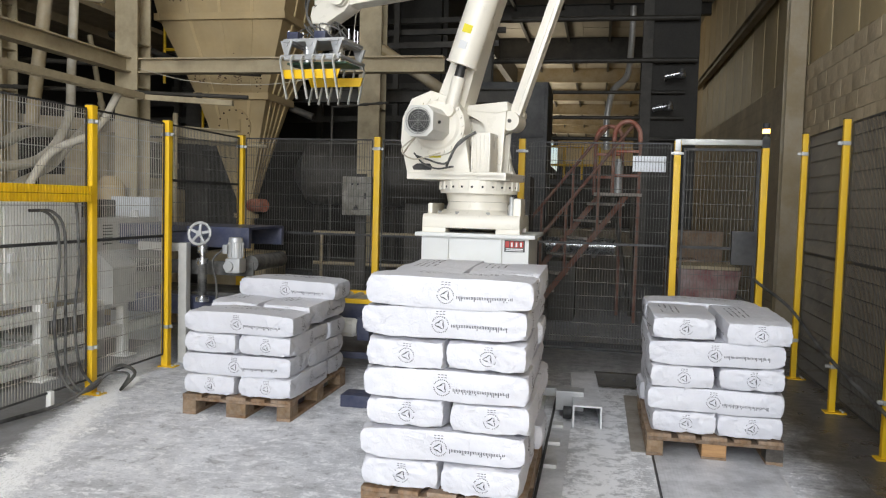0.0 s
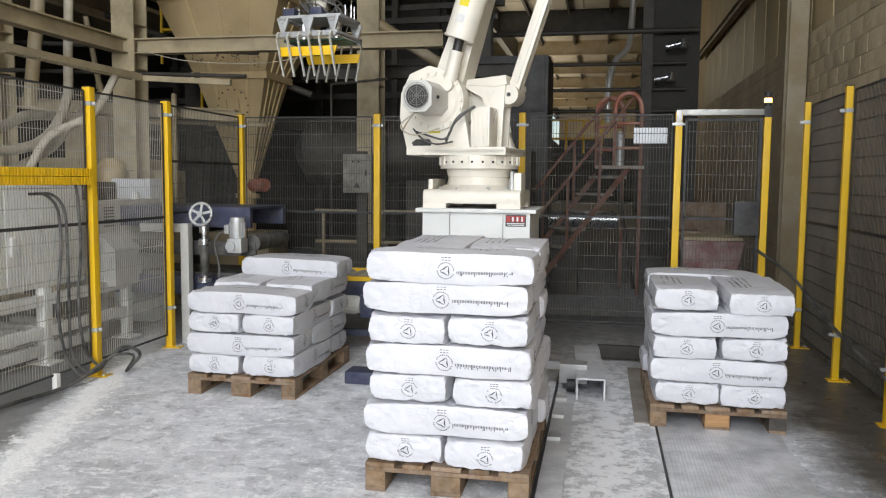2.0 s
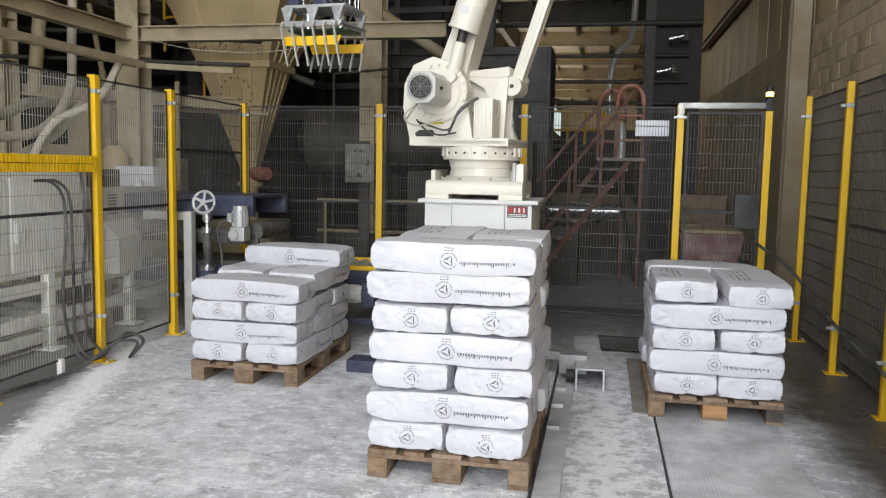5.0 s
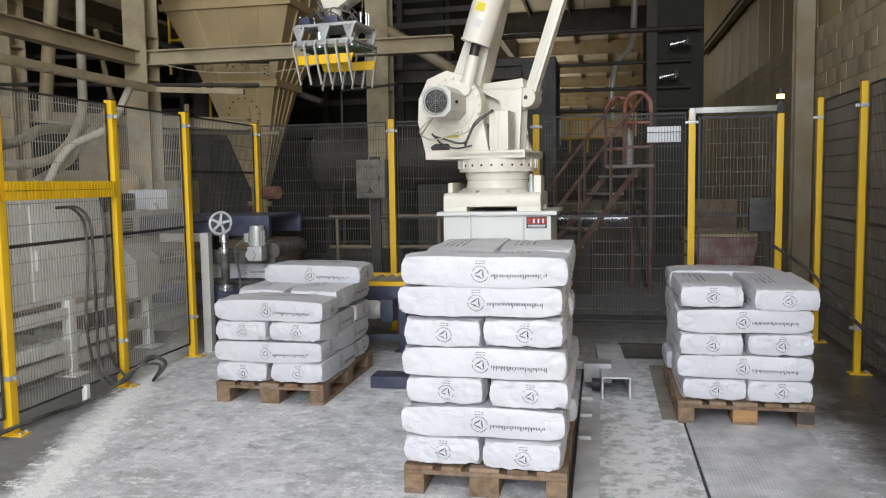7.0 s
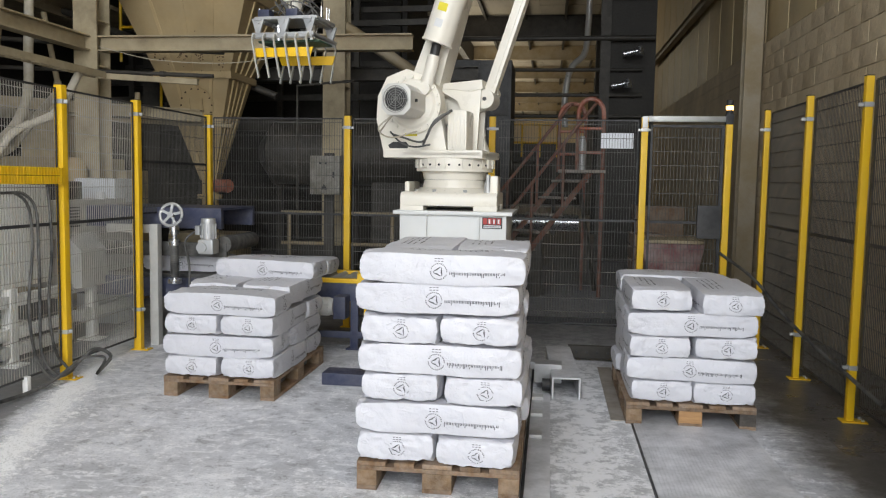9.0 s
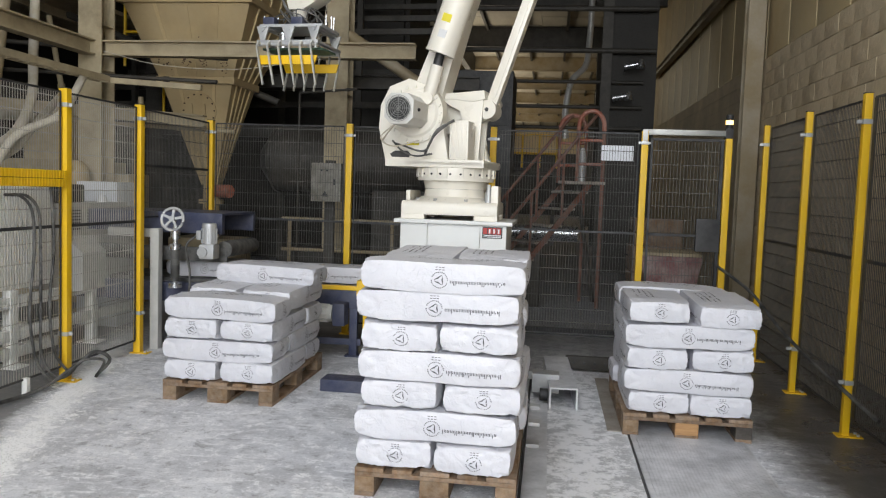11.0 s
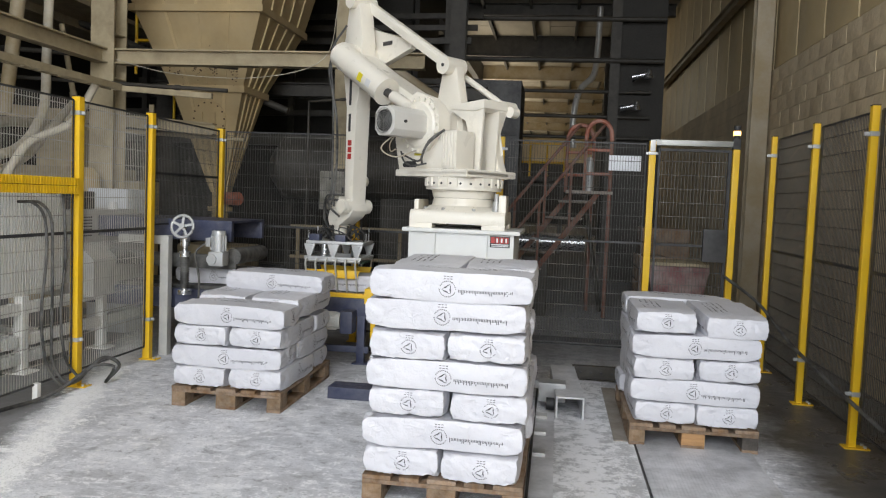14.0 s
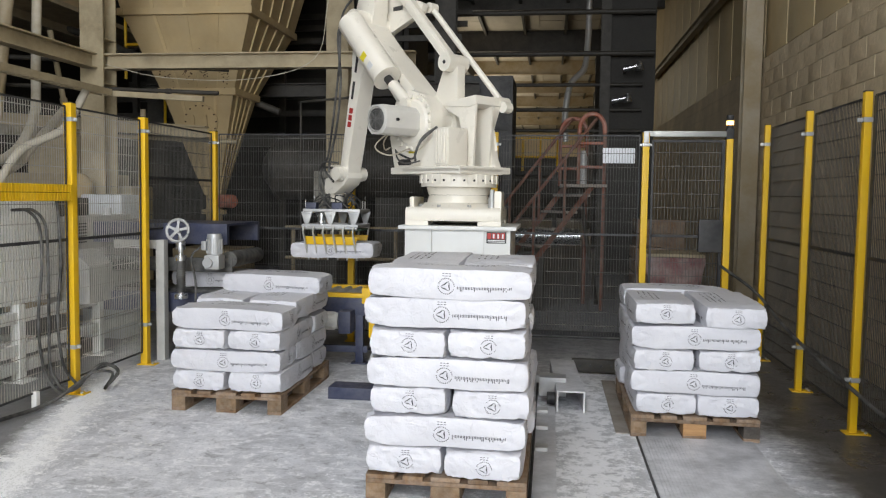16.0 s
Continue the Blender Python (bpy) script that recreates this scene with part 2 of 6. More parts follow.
BLUE = paint("navy_conveyor_paint", (0.028, 0.036, 0.085), 0.45, dark=0.7, dusty=0.3, dust=(0.2, 0.2, 0.22))
CABINET = paint("light_grey_cabinet", (0.82, 0.815, 0.79), 0.5, dark=0.86, coarse=2, dusty=0.45, dust=(0.78, 0.77, 0.73))
BLOCK = paint("whitewashed_block", (0.76, 0.62, 0.415), 0.85, dark=0.68, fine=13, coarse=0.9, bump=1.0, dusty=0.45, dust=(0.42, 0.33, 0.20), spread=0.015)
MORTAR = paint("mortar", (0.60, 0.51, 0.365), 0.95, bump=0.5)
CLAD = paint("tan_wall_cladding", (0.60, 0.465, 0.25), 0.55, dark=0.82, coarse=0.7, fine=6, dusty=0.25, dust=(0.48, 0.40, 0.25), spread=0.06)
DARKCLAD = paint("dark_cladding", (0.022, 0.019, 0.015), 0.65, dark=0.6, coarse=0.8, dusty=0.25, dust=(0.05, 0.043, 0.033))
PALE = paint("pale_sheet_cladding", (0.5, 0.46, 0.38), 0.6, dark=0.8, coarse=0.8, stretch=(3, 1, 1))
REDPAINT = paint("red_oxide_paint", (0.36, 0.085, 0.035), 0.55, dark=0.6, dusty=0.25)
DULLRED = paint("faded_red_oxide", (0.19, 0.068, 0.042), 0.65, dark=0.6, dusty=0.45, dust=(0.26, 0.2, 0.16))
LIME = paint("lime_yellow_label", (0.78, 0.66, 0.03), 0.45, bump=0)
PLATE = paint("worn_checker_plate", (0.46, 0.465, 0.485), 0.5, 0.15, dark=0.75, fine=30, coarse=1.5, dusty=0.8, dust=(0.74, 0.74, 0.765))
SIGN = paint("pale_plastic_sheet", (0.66, 0.68, 0.72), 0.4, dark=0.95)
AMBER = paint("amber_lens", (1.0, 0.55, 0.16), 0.3, glow=6.0)
TREAD = paint("worn_grey_tread", (0.26, 0.225, 0.19), 0.7, dark=0.7, dusty=0.5, dust=(0.42, 0.39, 0.35))
MAROON = paint("maroon_barrow", (0.16, 0.03, 0.028), 0.5, dusty=0.35)
GREEN = paint("dark_green_plate", (0.06, 0.13, 0.085), 0.5)
RED = paint("red_print", (0.45, 0.03, 0.025), 0.5, bump=0)
WHITEP = paint("white_print", (0.8, 0.8, 0.8), 0.5, bump=0)
DULL = paint("dull_beige_enamel", (0.17, 0.155, 0.12), 0.5, dusty=0.3)
DUCT = paint("foil_duct", (0.78, 0.77, 0.74), 0.35, 0.4, fine=9, bump=0.8)
MIDGREY = paint("mid_grey_cabinet", (0.50, 0.495, 0.47), 0.5, dark=0.8, coarse=2, dusty=0.5, dust=(0.62, 0.61, 0.57))
HOSE = paint("grey_hose", (0.44, 0.385, 0.28), 0.6, dusty=0.4)


# ---- mesh tools ----
def box(bm, x0, x1, y0, y1, z0, z1, bevel=0.0):
    m = Matrix.Translation(((x0 + x1) / 2, (y0 + y1) / 2, (z0 + z1) / 2)) @ Matrix.Diagonal((abs(x1 - x0), abs(y1 - y0), abs(z1 - z0), 1))
    r = bmesh.ops.create_cube(bm, size=1, matrix=m)
    if bevel:
        es = list({e for v in r["verts"] for e in v.link_edges})
        bmesh.ops.bevel(bm, geom=es, offset=bevel, segments=2, profile=0.7, affect="EDGES")
    return bm


def tube(bm, a, b, r, r2=None, n=16, caps=True):
    a, b = Vector(a), Vector(b)
    m = Matrix.Translation((a + b) / 2) @ (b - a).to_track_quat("Z", "Y").to_matrix().to_4x4()
    bmesh.ops.create_cone(bm, cap_ends=caps, segments=n, radius1=r, radius2=r if r2 is None else r2, depth=(b - a).length, matrix=m)
    return bm


def bar(bm, a, b, w, h, up=(0, 0, 1)):
    """A square bar from a to b: w across, h along up."""
    a, b = Vector(a), Vector(b)
    d = (b - a).normalized()
    s = d.cross(Vector(up))
    s = s.normalized() if s.length > 1e-4 else Vector((1, 0, 0))
    u = s.cross(d)
    vs = [bm.verts.new(p + s * i * w / 2 + u * j * h / 2) for p in (a, b) for i, j in ((-1, -1), (1, -1), (1, 1), (-1, 1))]
    for f in ((3, 2, 1, 0), (4, 5, 6, 7), (0, 1, 5, 4), (1, 2, 6, 5), (2, 3, 7, 6), (3, 0, 4, 7)):
        bm.faces.new([vs[i] for i in f])
    return bm


def ibeam(bm, a, b, w, h, tf=0.014, tw=0.01, up=(0, 0, 1)):
    a, b, u = Vector(a), Vector(b), Vector(up)
    bar(bm, a + u * (h / 2 - tf / 2), b + u * (h / 2 - tf / 2), w, tf, up)
    bar(bm, a - u * (h / 2 - tf / 2), b - u * (h / 2 - tf / 2), w, tf, up)
    bar(bm, a, b, tw, h - 2 * tf, up)
    return bm


def prism(bm, pts, y0, y1, bevel=0.0):
    """The outline pts (x, z) pushed from y0 to y1."""
    lo = [bm.verts.new((x, y0, z)) for x, z in pts]
    hi = [bm.verts.new((x, y1, z)) for x, z in pts]
    fs = [bm.faces.new(lo), bm.faces.new(hi[::-1])]
    n = len(pts)
    fs += [bm.faces.new((lo[i], hi[i], hi[(i + 1) % n], lo[(i + 1) % n])) for i in range(n)]
    if bevel:
        bmesh.ops.bevel(bm, geom=list({e for f in fs for e in f.edges}), offset=bevel, segments=2, profile=0.7, affect="EDGES")
    return bm


def hose(bm, pts, r, n=8, steps=6):
    """A round hose through the points, smoothed."""
    P = [Vector(p) for p in pts]
    P = [P[0] * 2 - P[1]] + P + [P[-1] * 2 - P[-2]]
    line = []
    for i in range(1, len(P) - 2):
        for k in range(steps):
            t = k / steps
            a, b, c, d = P[i - 1:i + 3]
            line.append(0.5 * (2 * b + (c - a) * t + (2 * a - 5 * b + 4 * c - d) * t * t + (3 * b - a - 3 * c + d) * t ** 3))
    line.append(P[-2])
    rings = []
    for i, p in enumerate(line):
        d = (line[min(i + 1, len(line) - 1)] - line[max(i - 1, 0)]).normalized()
        s = d.cross(Vector((0.31, 0.22, 0.92))).normalized()
        u = s.cross(d)
        rings.append([bm.verts.new(p + (s * math.cos(6.2832 * k / n) + u * math.sin(6.2832 * k / n)) * r) for k in range(n)])
    for a, b in zip(rings, rings[1:]):
        for k in range(n):
            bm.faces.new((a[k], a[(k + 1) % n], b[(k + 1) % n], b[k]))
    return bm


def smooth_by_angle(me, deg=35):
    lim = math.cos(radians(deg))
    for p in me.polygons:
        p.use_smooth = True
    bm = bmesh.new()
    bm.from_mesh(me)
    for e in bm.edges:
        if len(e.link_faces) == 2 and e.link_faces[0].normal.dot(e.link_faces[1].normal) < lim:
            e.smooth = False
    bm.to_mesh(me)
    bm.free()


def mesh_of(name, bm, material):
    bmesh.ops.recalc_face_normals(bm, faces=bm.faces)
    me = bpy.data.meshes.new(name)
    bm.to_mesh(me)
    bm.free()
    me.materials.append(material)
    smooth_by_angle(me)
    return me


def part(name, bm, material, parent, label="", m=None):
    ob = new(name, mesh_of(name, bm, material))
    ob.parent = parent
    if m is not None:
        ob.matrix_basis = m
    return tagged(ob, label)


def thing(name, m, label, category, group=""):
    ob = new(name)
    ob.empty_display_size = 0.1
    ob.matrix_basis = m
    return tagged(ob, label, category, group)


def solid(name, bm, material, label="", category="", kind="", group=""):
    return tagged(new(name, mesh_of(name, bm, material)), label, category, group, kind)


def B():
    return bmesh.new()


# ---- large structure ----
fl = B()
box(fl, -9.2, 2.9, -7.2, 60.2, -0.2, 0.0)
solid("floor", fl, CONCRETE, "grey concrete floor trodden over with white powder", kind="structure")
yd = B()
box(yd, -60, 60, -60, -7.2, -0.3, -0.1)
solid("ground", yd, CONCRETE, "pale concrete yard outside the hall gate", kind="structure")


def wall(name, bm, material, label):
    return solid(name, bm, material, label, kind="structure")


WX = 2.62
w = B()
box(w, WX, WX + 0.2, -7.0, 26, 0, 3.4)
wall_right = wall("wall_east", w, MORTAR, "whitewashed concrete block wall with rough joints")
w = B()
box(w, WX + 0.06, WX + 0.2, -7.0, 26, 3.4, 8.2)
y = -7.0
while y < 26:
    box(w, WX + 0.02, WX + 0.06, y, y + 0.96, 3.42, 8.2, 0.006)
    y += 1.0
wall("wall_east_cladding", w, CLAD, "tan metal cladding above the block wall")
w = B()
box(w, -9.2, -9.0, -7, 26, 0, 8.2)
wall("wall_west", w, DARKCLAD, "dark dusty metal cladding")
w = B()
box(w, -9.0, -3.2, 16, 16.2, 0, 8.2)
# side wall of the bay, a strip left open for the added fill
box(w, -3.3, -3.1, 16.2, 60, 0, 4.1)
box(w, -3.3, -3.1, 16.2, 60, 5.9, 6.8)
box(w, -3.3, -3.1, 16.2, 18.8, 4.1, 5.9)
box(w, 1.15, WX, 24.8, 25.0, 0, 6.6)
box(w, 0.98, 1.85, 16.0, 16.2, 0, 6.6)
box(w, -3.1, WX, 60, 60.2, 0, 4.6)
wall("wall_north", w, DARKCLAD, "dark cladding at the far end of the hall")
w = B()
box(w, WX, WX + 0.2, 26, 60, 0, 6.8)
box(w, -3.1, WX, 60, 60.2, 4.6, 6.8)
wall("wall_north_bay", w, CLAD, "tan cladding of the long back bay")
w = B()
box(w, -9.0, -4.1, -6.25, -6.05, 0, 8.2)
box(w, -4.1, WX, -6.25, -6.05, 7.9, 8.2)
wall("wall_south", w, CLAD, "tan cladding round the open hall gate")
# unseen wall added to keep gate light off the low right side
w = B()
box(w, 1.43, WX, 3.25, 3.4, 0, 2.9)
wall("wall_south_pier", w, CLAD, "added unseen wall that shades the right-hand fence and floor")
c = B()
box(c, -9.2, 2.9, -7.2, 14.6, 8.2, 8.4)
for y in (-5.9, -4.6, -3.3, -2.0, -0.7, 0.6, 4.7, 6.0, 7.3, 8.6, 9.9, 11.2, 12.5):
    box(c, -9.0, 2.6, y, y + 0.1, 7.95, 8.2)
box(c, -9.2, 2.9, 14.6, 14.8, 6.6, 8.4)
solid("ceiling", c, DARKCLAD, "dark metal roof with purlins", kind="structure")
c = B()
for i in range(7):
    for j in range(38):
        x, y = -9.2 + i * 1.73, 14.8 + j * 1.2
        box(c, x + 0.01, x + 1.72, y + 0.01, y + 1.19, 6.6 + 0.01 * ((i + j) % 2), 6.66)
box(c, -9.2, 2.9, 14.8, 60.2, 6.68, 6.8)
solid("ceiling_bay", c, PALE, "pale sheeted roof of the long back bay", kind="structure")

# added panel just above the overhead fill lamp
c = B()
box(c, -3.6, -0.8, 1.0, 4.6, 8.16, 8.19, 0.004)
solid("trim_roof_light", c, SIGN, "added pale panel above the unseen overhead fill lamp", kind="structure")

# steel columns, rafters and girts of the hall
def beam_thing(name, a, b, wd, h, mat, label, up=(0, 0, 1), category="beam"):
    bm = B()
    ibeam(bm, a, b, wd, h, 0.016, 0.012, up)
    return solid(name, bm, mat, label, category, kind="structure")


bm = B()
ibeam(bm, (2.47, 10.95, 0), (2.47, 10.95, 8.2), 0.22, 0.22, 0.016, 0.012, (0, 1, 0))
box(bm, 2.34, 2.60, 10.8, 11.1, 0, 0.03)
solid("trim_column", bm, TANBEAM, "tan painted steel column against the block wall", "column", kind="structure")
for yy, dz, mt in ((20.6, 0.3, DARKBEAM), (24.6, 0.62, DARKBEAM), (30.0, 0.5, TANBEAM), (35.2, 0.5, TANBEAM), (40.4, 0.5, TANBEAM), (45.6, 0.5, TANBEAM), (50.8, 0.5, TANBEAM)):
    beam_thing("trim_rafter", (-9, yy, 6.6 - dz / 2), (2.6, yy, 6.6 - dz / 2), 0.22, dz, mt, "steel rafter under the pale roof")
for x in (-2.2, -1.0, 0.2, 1.4):
    beam_thing("trim_roof_purlin", (x, 14.8, 6.53), (x, 60, 6.53), 0.07, 0.12, DARKBEAM, "dark roof purlin of the back bay")
for yy in (30.0, 35.2, 40.4):
    beam_thing("trim_bay_column", (1.75, yy, 0), (1.75, yy, 6.1), 0.25, 0.3, DARKBEAM, "steel column of the back bay", (0, 1, 0), "column")
beam_thing("trim_girt", (2.5, 7.0, 4.75), (2.5, 22, 4.75), 0.12, 0.16, TANBEAM, "steel girt along the wall cladding")
for z in (3.76, 3.27, 2.86):
    bm = B()
    tube(bm, (-2.6, 15.9, z), (1.6, 15.9, z), 0.035, n=10)
    solid("trim_pipe", bm, DARKBEAM, "dark pipe across the hall", "pipe", kind="structure")


# ---- steel stage with hopper behind the fence ----
def column(x, y, wd, z1, mat, label):
    bm = B()
    ibeam(bm, (x, y, 0), (x, y, z1), wd, wd, 0.018, 0.014, (0, 1, 0))
    box(bm, x - wd * 0.7, x + wd * 0.7, y - wd * 0.7, y + wd * 0.7, 0, 0.025)
    for z in (2.75, 3.25):
        box(bm, x - wd / 2 + 0.002, x + wd / 2 - 0.002, y - wd / 2 + 0.02, y + wd / 2 - 0.02, z, z + 0.014)
    return solid("trim_stage_column", bm, mat, label, "column", kind="structure")


column(-5.3, 8.45, 0.28, 8.1, BEAM, "dust-covered steel column of the hopper stage")
column(-2.98, 10.4, 0.3, 8.1, BEAM, "dust-covered steel column of the hopper stage")
column(-7.2, 8.6, 0.28, 8.1, BEAM, "dust-covered steel column of the hopper stage")
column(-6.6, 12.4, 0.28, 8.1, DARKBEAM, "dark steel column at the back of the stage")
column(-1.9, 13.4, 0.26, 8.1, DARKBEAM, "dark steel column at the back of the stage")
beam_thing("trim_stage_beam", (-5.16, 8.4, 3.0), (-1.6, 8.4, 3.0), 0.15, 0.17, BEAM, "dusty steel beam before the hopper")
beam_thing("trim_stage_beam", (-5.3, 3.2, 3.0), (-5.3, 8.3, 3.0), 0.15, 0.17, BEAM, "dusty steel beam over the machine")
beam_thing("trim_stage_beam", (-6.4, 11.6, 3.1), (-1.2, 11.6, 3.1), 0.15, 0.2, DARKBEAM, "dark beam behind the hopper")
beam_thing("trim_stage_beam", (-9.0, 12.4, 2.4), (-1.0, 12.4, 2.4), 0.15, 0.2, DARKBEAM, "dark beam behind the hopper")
beam_thing("trim_stage_beam", (-9.0, 8.9, 2.55), (-4.2, 8.9, 2.25), 0.12, 0.14, BEAM, "dusty sloping channel beam")
beam_thing("trim_stage_beam", (-7.2, 3.0, 3.9), (-7.2, 12.0, 3.9), 0.15, 0.2, BEAM, "dusty stage floor beam")
for a, b in (((-2.85, 10.35, 3.55), (-1.3, 10.35, 2.55)), ((-6.2, 7.9, 2.3), (-5.9, 7.9, 4.6)), ((-2.0, 13.3, 5.5), (-3.0, 13.3, 6.6))):
    bm = B()
    tube(bm, a, b, 0.075, n=14)
    solid("trim_brace", bm, TANBEAM, "diagonal steel tube brace with dust", "brace", kind="structure")


def hopper():
    """Beige bulk hopper: two tapered tiers with ribs, flanges and an inspection hatch."""
    th = thing("hopper", pose(0, 0, 0), "beige painted steel bulk hopper with ribs and rust spots", "hopper")
    # tiers: z, centre x, half x, centre y, half y
    tiers = [(7.9, -4.8, 1.75, 10.55, 1.7), (3.84, -4.8, 0.865, 10.45, 0.85), (2.87, -4.8, 0.50, 10.36, 0.41), (1.5, -4.75, 0.10, 10.35, 0.10)]
    rings = []
    for z, cx, hx, cy, hy in tiers:
        rings.append([Vector((cx - hx, cy - hy, z)), Vector((cx + hx, cy - hy, z)), Vector((cx + hx, cy + hy, z)), Vector((cx - hx, cy + hy, z))])
    for k, (a, b) in enumerate(zip(rings, rings[1:])):
        bm = B()
        va, vb = [bm.verts.new(p) for p in a], [bm.verts.new(p) for p in b]
        for i in range(4):
            bm.faces.new((va[i], va[(i + 1) % 4], vb[(i + 1) % 4], vb[i]))
        ob = part("shell" if k == 0 else "cone_section", bm, HOPPER, th)
        # ribs on the two faces in view
        for i, count in ((0, 3), (1, 4)):
            for n in range(1, count + 1):
                t = n / (count + 1)
                p, q = a[i].lerp(a[(i + 1) % 4], t), b[i].lerp(b[(i + 1) % 4], t)
                nrm = (a[(i + 1) % 4] - a[i]).cross(b[i] - a[i]).normalized()
                rb = B()
                bar(rb, p + nrm * 0.014, q + nrm * 0.014, 0.045 if i else 0.04, 0.05 if i == 0 else 0.07, nrm)
                part("rib", rb, HOPPER, ob)
    for r, ov in ((rings[1], 0.05), (rings[2], 0.04)):
        fr = B()
        for i in range(4):
            p, q = r[i], r[(i + 1) % 4]
            d = (q - p).normalized()
            bar(fr, p - d * (ov if i % 2 else -0.03), q + d * (ov if i % 2 else -0.03), 0.08, 0.09 if i % 2 else 0.084)
        part("flange", fr, HOPPER, th)
    # hatch ring with bolts on the lower cone
    a, b = rings[2], rings[3]
    mid = (a[0] * 0.72 + b[0] * 0.28 + a[1] * 0.72 + b[1] * 0.28) / 2
    nrm = -(a[1] - a[0]).cross(b[0] - a[0]).normalized()
    nrm = nrm if nrm.y < 0 else -nrm
    hb = B()
    tube(hb, mid - nrm * 0.01, mid + nrm * 0.02, 0.235, n=32)
    hatch = part("hatch", hb, HOPPER, th, "round bolted hatch")
    u = Vector((1, 0, 0))
    v = nrm.cross(u)
    for k in range(14):
        bb = B()
        p = mid + (u * math.cos(k * 0.4488) + v * math.sin(k * 0.4488)) * 0.215
        tube(bb, p + nrm * 0.018, p + nrm * 0.034, 0.011, n=6)
        part("bolt", bb, RUST, hatch)
    for s in (-0.09, 0.09):
        hb = B()
        bar(hb, mid + u * s + v * 0.09 + nrm * 0.04, mid + u * s - v * 0.09 + nrm * 0.04, 0.016, 0.016)
        part("hatch_handle", hb, HOPPER, hatch)
    # rust spots in clusters
    rs = B()
    rnd = random.Random(7)
    for k in range(150):
        tier = rnd.choice((0, 1, 1))
        a, b = rings[tier], rings[tier + 1]
        s, t = rnd.choice((0.15, 0.4, 0.62, 0.85)) + rnd.gauss(0, 0.035), (0.94 + rnd.gauss(0, 0.02)) if tier == 0 else 0.72 + rnd.gauss(0, 0.1)
        p = a[0].lerp(a[1], s).lerp(b[0].lerp(b[1], s), min(max(t, 0.05), 0.95))
        nr = -(a[1] - a[0]).cross(b[0] - a[0]).normalized()
        nr = nr if nr.y < 0 else -nr
        tube(rs, p - nr * 0.002, p + nr * 0.004, rnd.uniform(0.005, 0.013), n=6)
    tagged(part("rust_spots", rs, RUST, th), kind="stuff")
    oc = B()
    tube(oc, (-4.75, 10.35, 1.55), (-4.75, 10.35, 0.75), 0.11, n=20)
    tube(oc, (-4.75, 10.35, 1.3), (-4.75, 10.35, 1.24), 0.17, n=20)
    part("outlet", oc, HOPPER, th)


hopper()

# ---- fence ----
PH = 2.18


def post(x, y, hw=0.032, label="yellow powder-coated steel fence post with silver clips"):
    th = thing("fence_post", pose(x, y, 0), label, "fence post", "safety fence")
    b = B()
    box(b, -hw, hw, -hw, hw, 0.008, PH, 0.006)
    part("post", b, YELLOW, th)
    b = B()
    box(b, -0.055, 0.105, -0.05, 0.05, 0.0, 0.01, 0.002)
    foot = part("foot_plate", b, YELLOW, th)
    for s in (-0.028, 0.028):
        b = B()
        tube(b, (0.078, s, 0.01), (0.078, s, 0.024), 0.011, n=6)
        part("bolt", b, GALV, foot)
    b = B()
    box(b, -hw - 0.001, hw + 0.001, -hw - 0.001, hw + 0.001, PH, PH + 0.006, 0.002)
    part("cap", b, BLACK, th)
    for z in (2.06, 0.36):
        b = B()
        box(b, -hw - 0.004, hw + 0.004, -hw - 0.004, hw + 0.004, z - 0.016, z + 0.016, 0.004)
        box(b, -0.06, 0.06, -0.008, 0.008, z - 0.012, z + 0.012, 0.003)
        part("clip", b, GALV, th, "bright zinc clip")
    return th


def panel(a, b, z0=0.12, z1=2.15, split=1.17, name="wire_fence", wire=0.0036, wmat=None, upright=0.010):
    """Welded wire panel between two plan points, with black frame bars."""
    a, b = Vector((*a, 0)), Vector((*b, 0))
    d = (b - a).normalized()
    a, b = a + d * 0.06, b - d * 0.06
    L = (b - a).length
    th = thing(name, pose(0, 0, 0), "welded wire mesh safety fence panel with black frame", "fence", "safety fence")
    n = Vector((-d.y, d.x, 0))
    fr = B()
    for z, h in ((z1, 0.014), (split, 0.022), (z0, 0.014)):
        bar(fr, a + Vector((0, 0, z)), b + Vector((0, 0, z)), 0.012, h)
    for p in (a, b):
        bar(fr, p + Vector((0, 0, z0)), p + Vector((0, 0, z1)), upright, 0.010, (n.x, n.y, 0))
    part("frame", fr, BLACK, th)
    for nm, lo, hi in (("lower_mesh", z0, split), ("upper_mesh", split, z1)):
        m = B()
        cnt = int(L / 0.027)
        for k in range(1, cnt):
            p = a + d * (L * k / cnt)
            bar(m, p + Vector((0, 0, lo)), p + Vector((0, 0, hi)), wire, wire, (n.x, n.y, 0))
        z = lo + 0.13
        while z < hi - 0.03:
            for off in (0.005,):
                bar(m, a + Vector((0, 0, z)) + n * off, b + Vector((0, 0, z)) + n * off, 0.0052, 0.0052)
            z += 0.135
        part(nm, m, wmat or WIRE, th)
    return th


FXL, FYB, FXR = -3.67, 7.89, 1.885
LEFT_POSTS = [4.16, 5.35, 6.42]
for y in LEFT_POSTS:
    post(FXL, y)
post(FXL, FYB)
BACK = [-2.17, -0.69, 0.79]
for x in BACK:
    post(x, FYB)
RIGHT_POSTS = [4.1, 5.33, 6.49, 7.72]
PH = 2.24
for y in RIGHT_POSTS:
    post(FXR, y, 0.024)
panel((FXL, 2.9), (FXL, 4.16), wire=0.003, wmat=WIRE_DUSTY_LIT)
panel((FXL, 4.16), (FXL, 5.35), wire=0.003, wmat=WIRE_DUSTY_LIT)
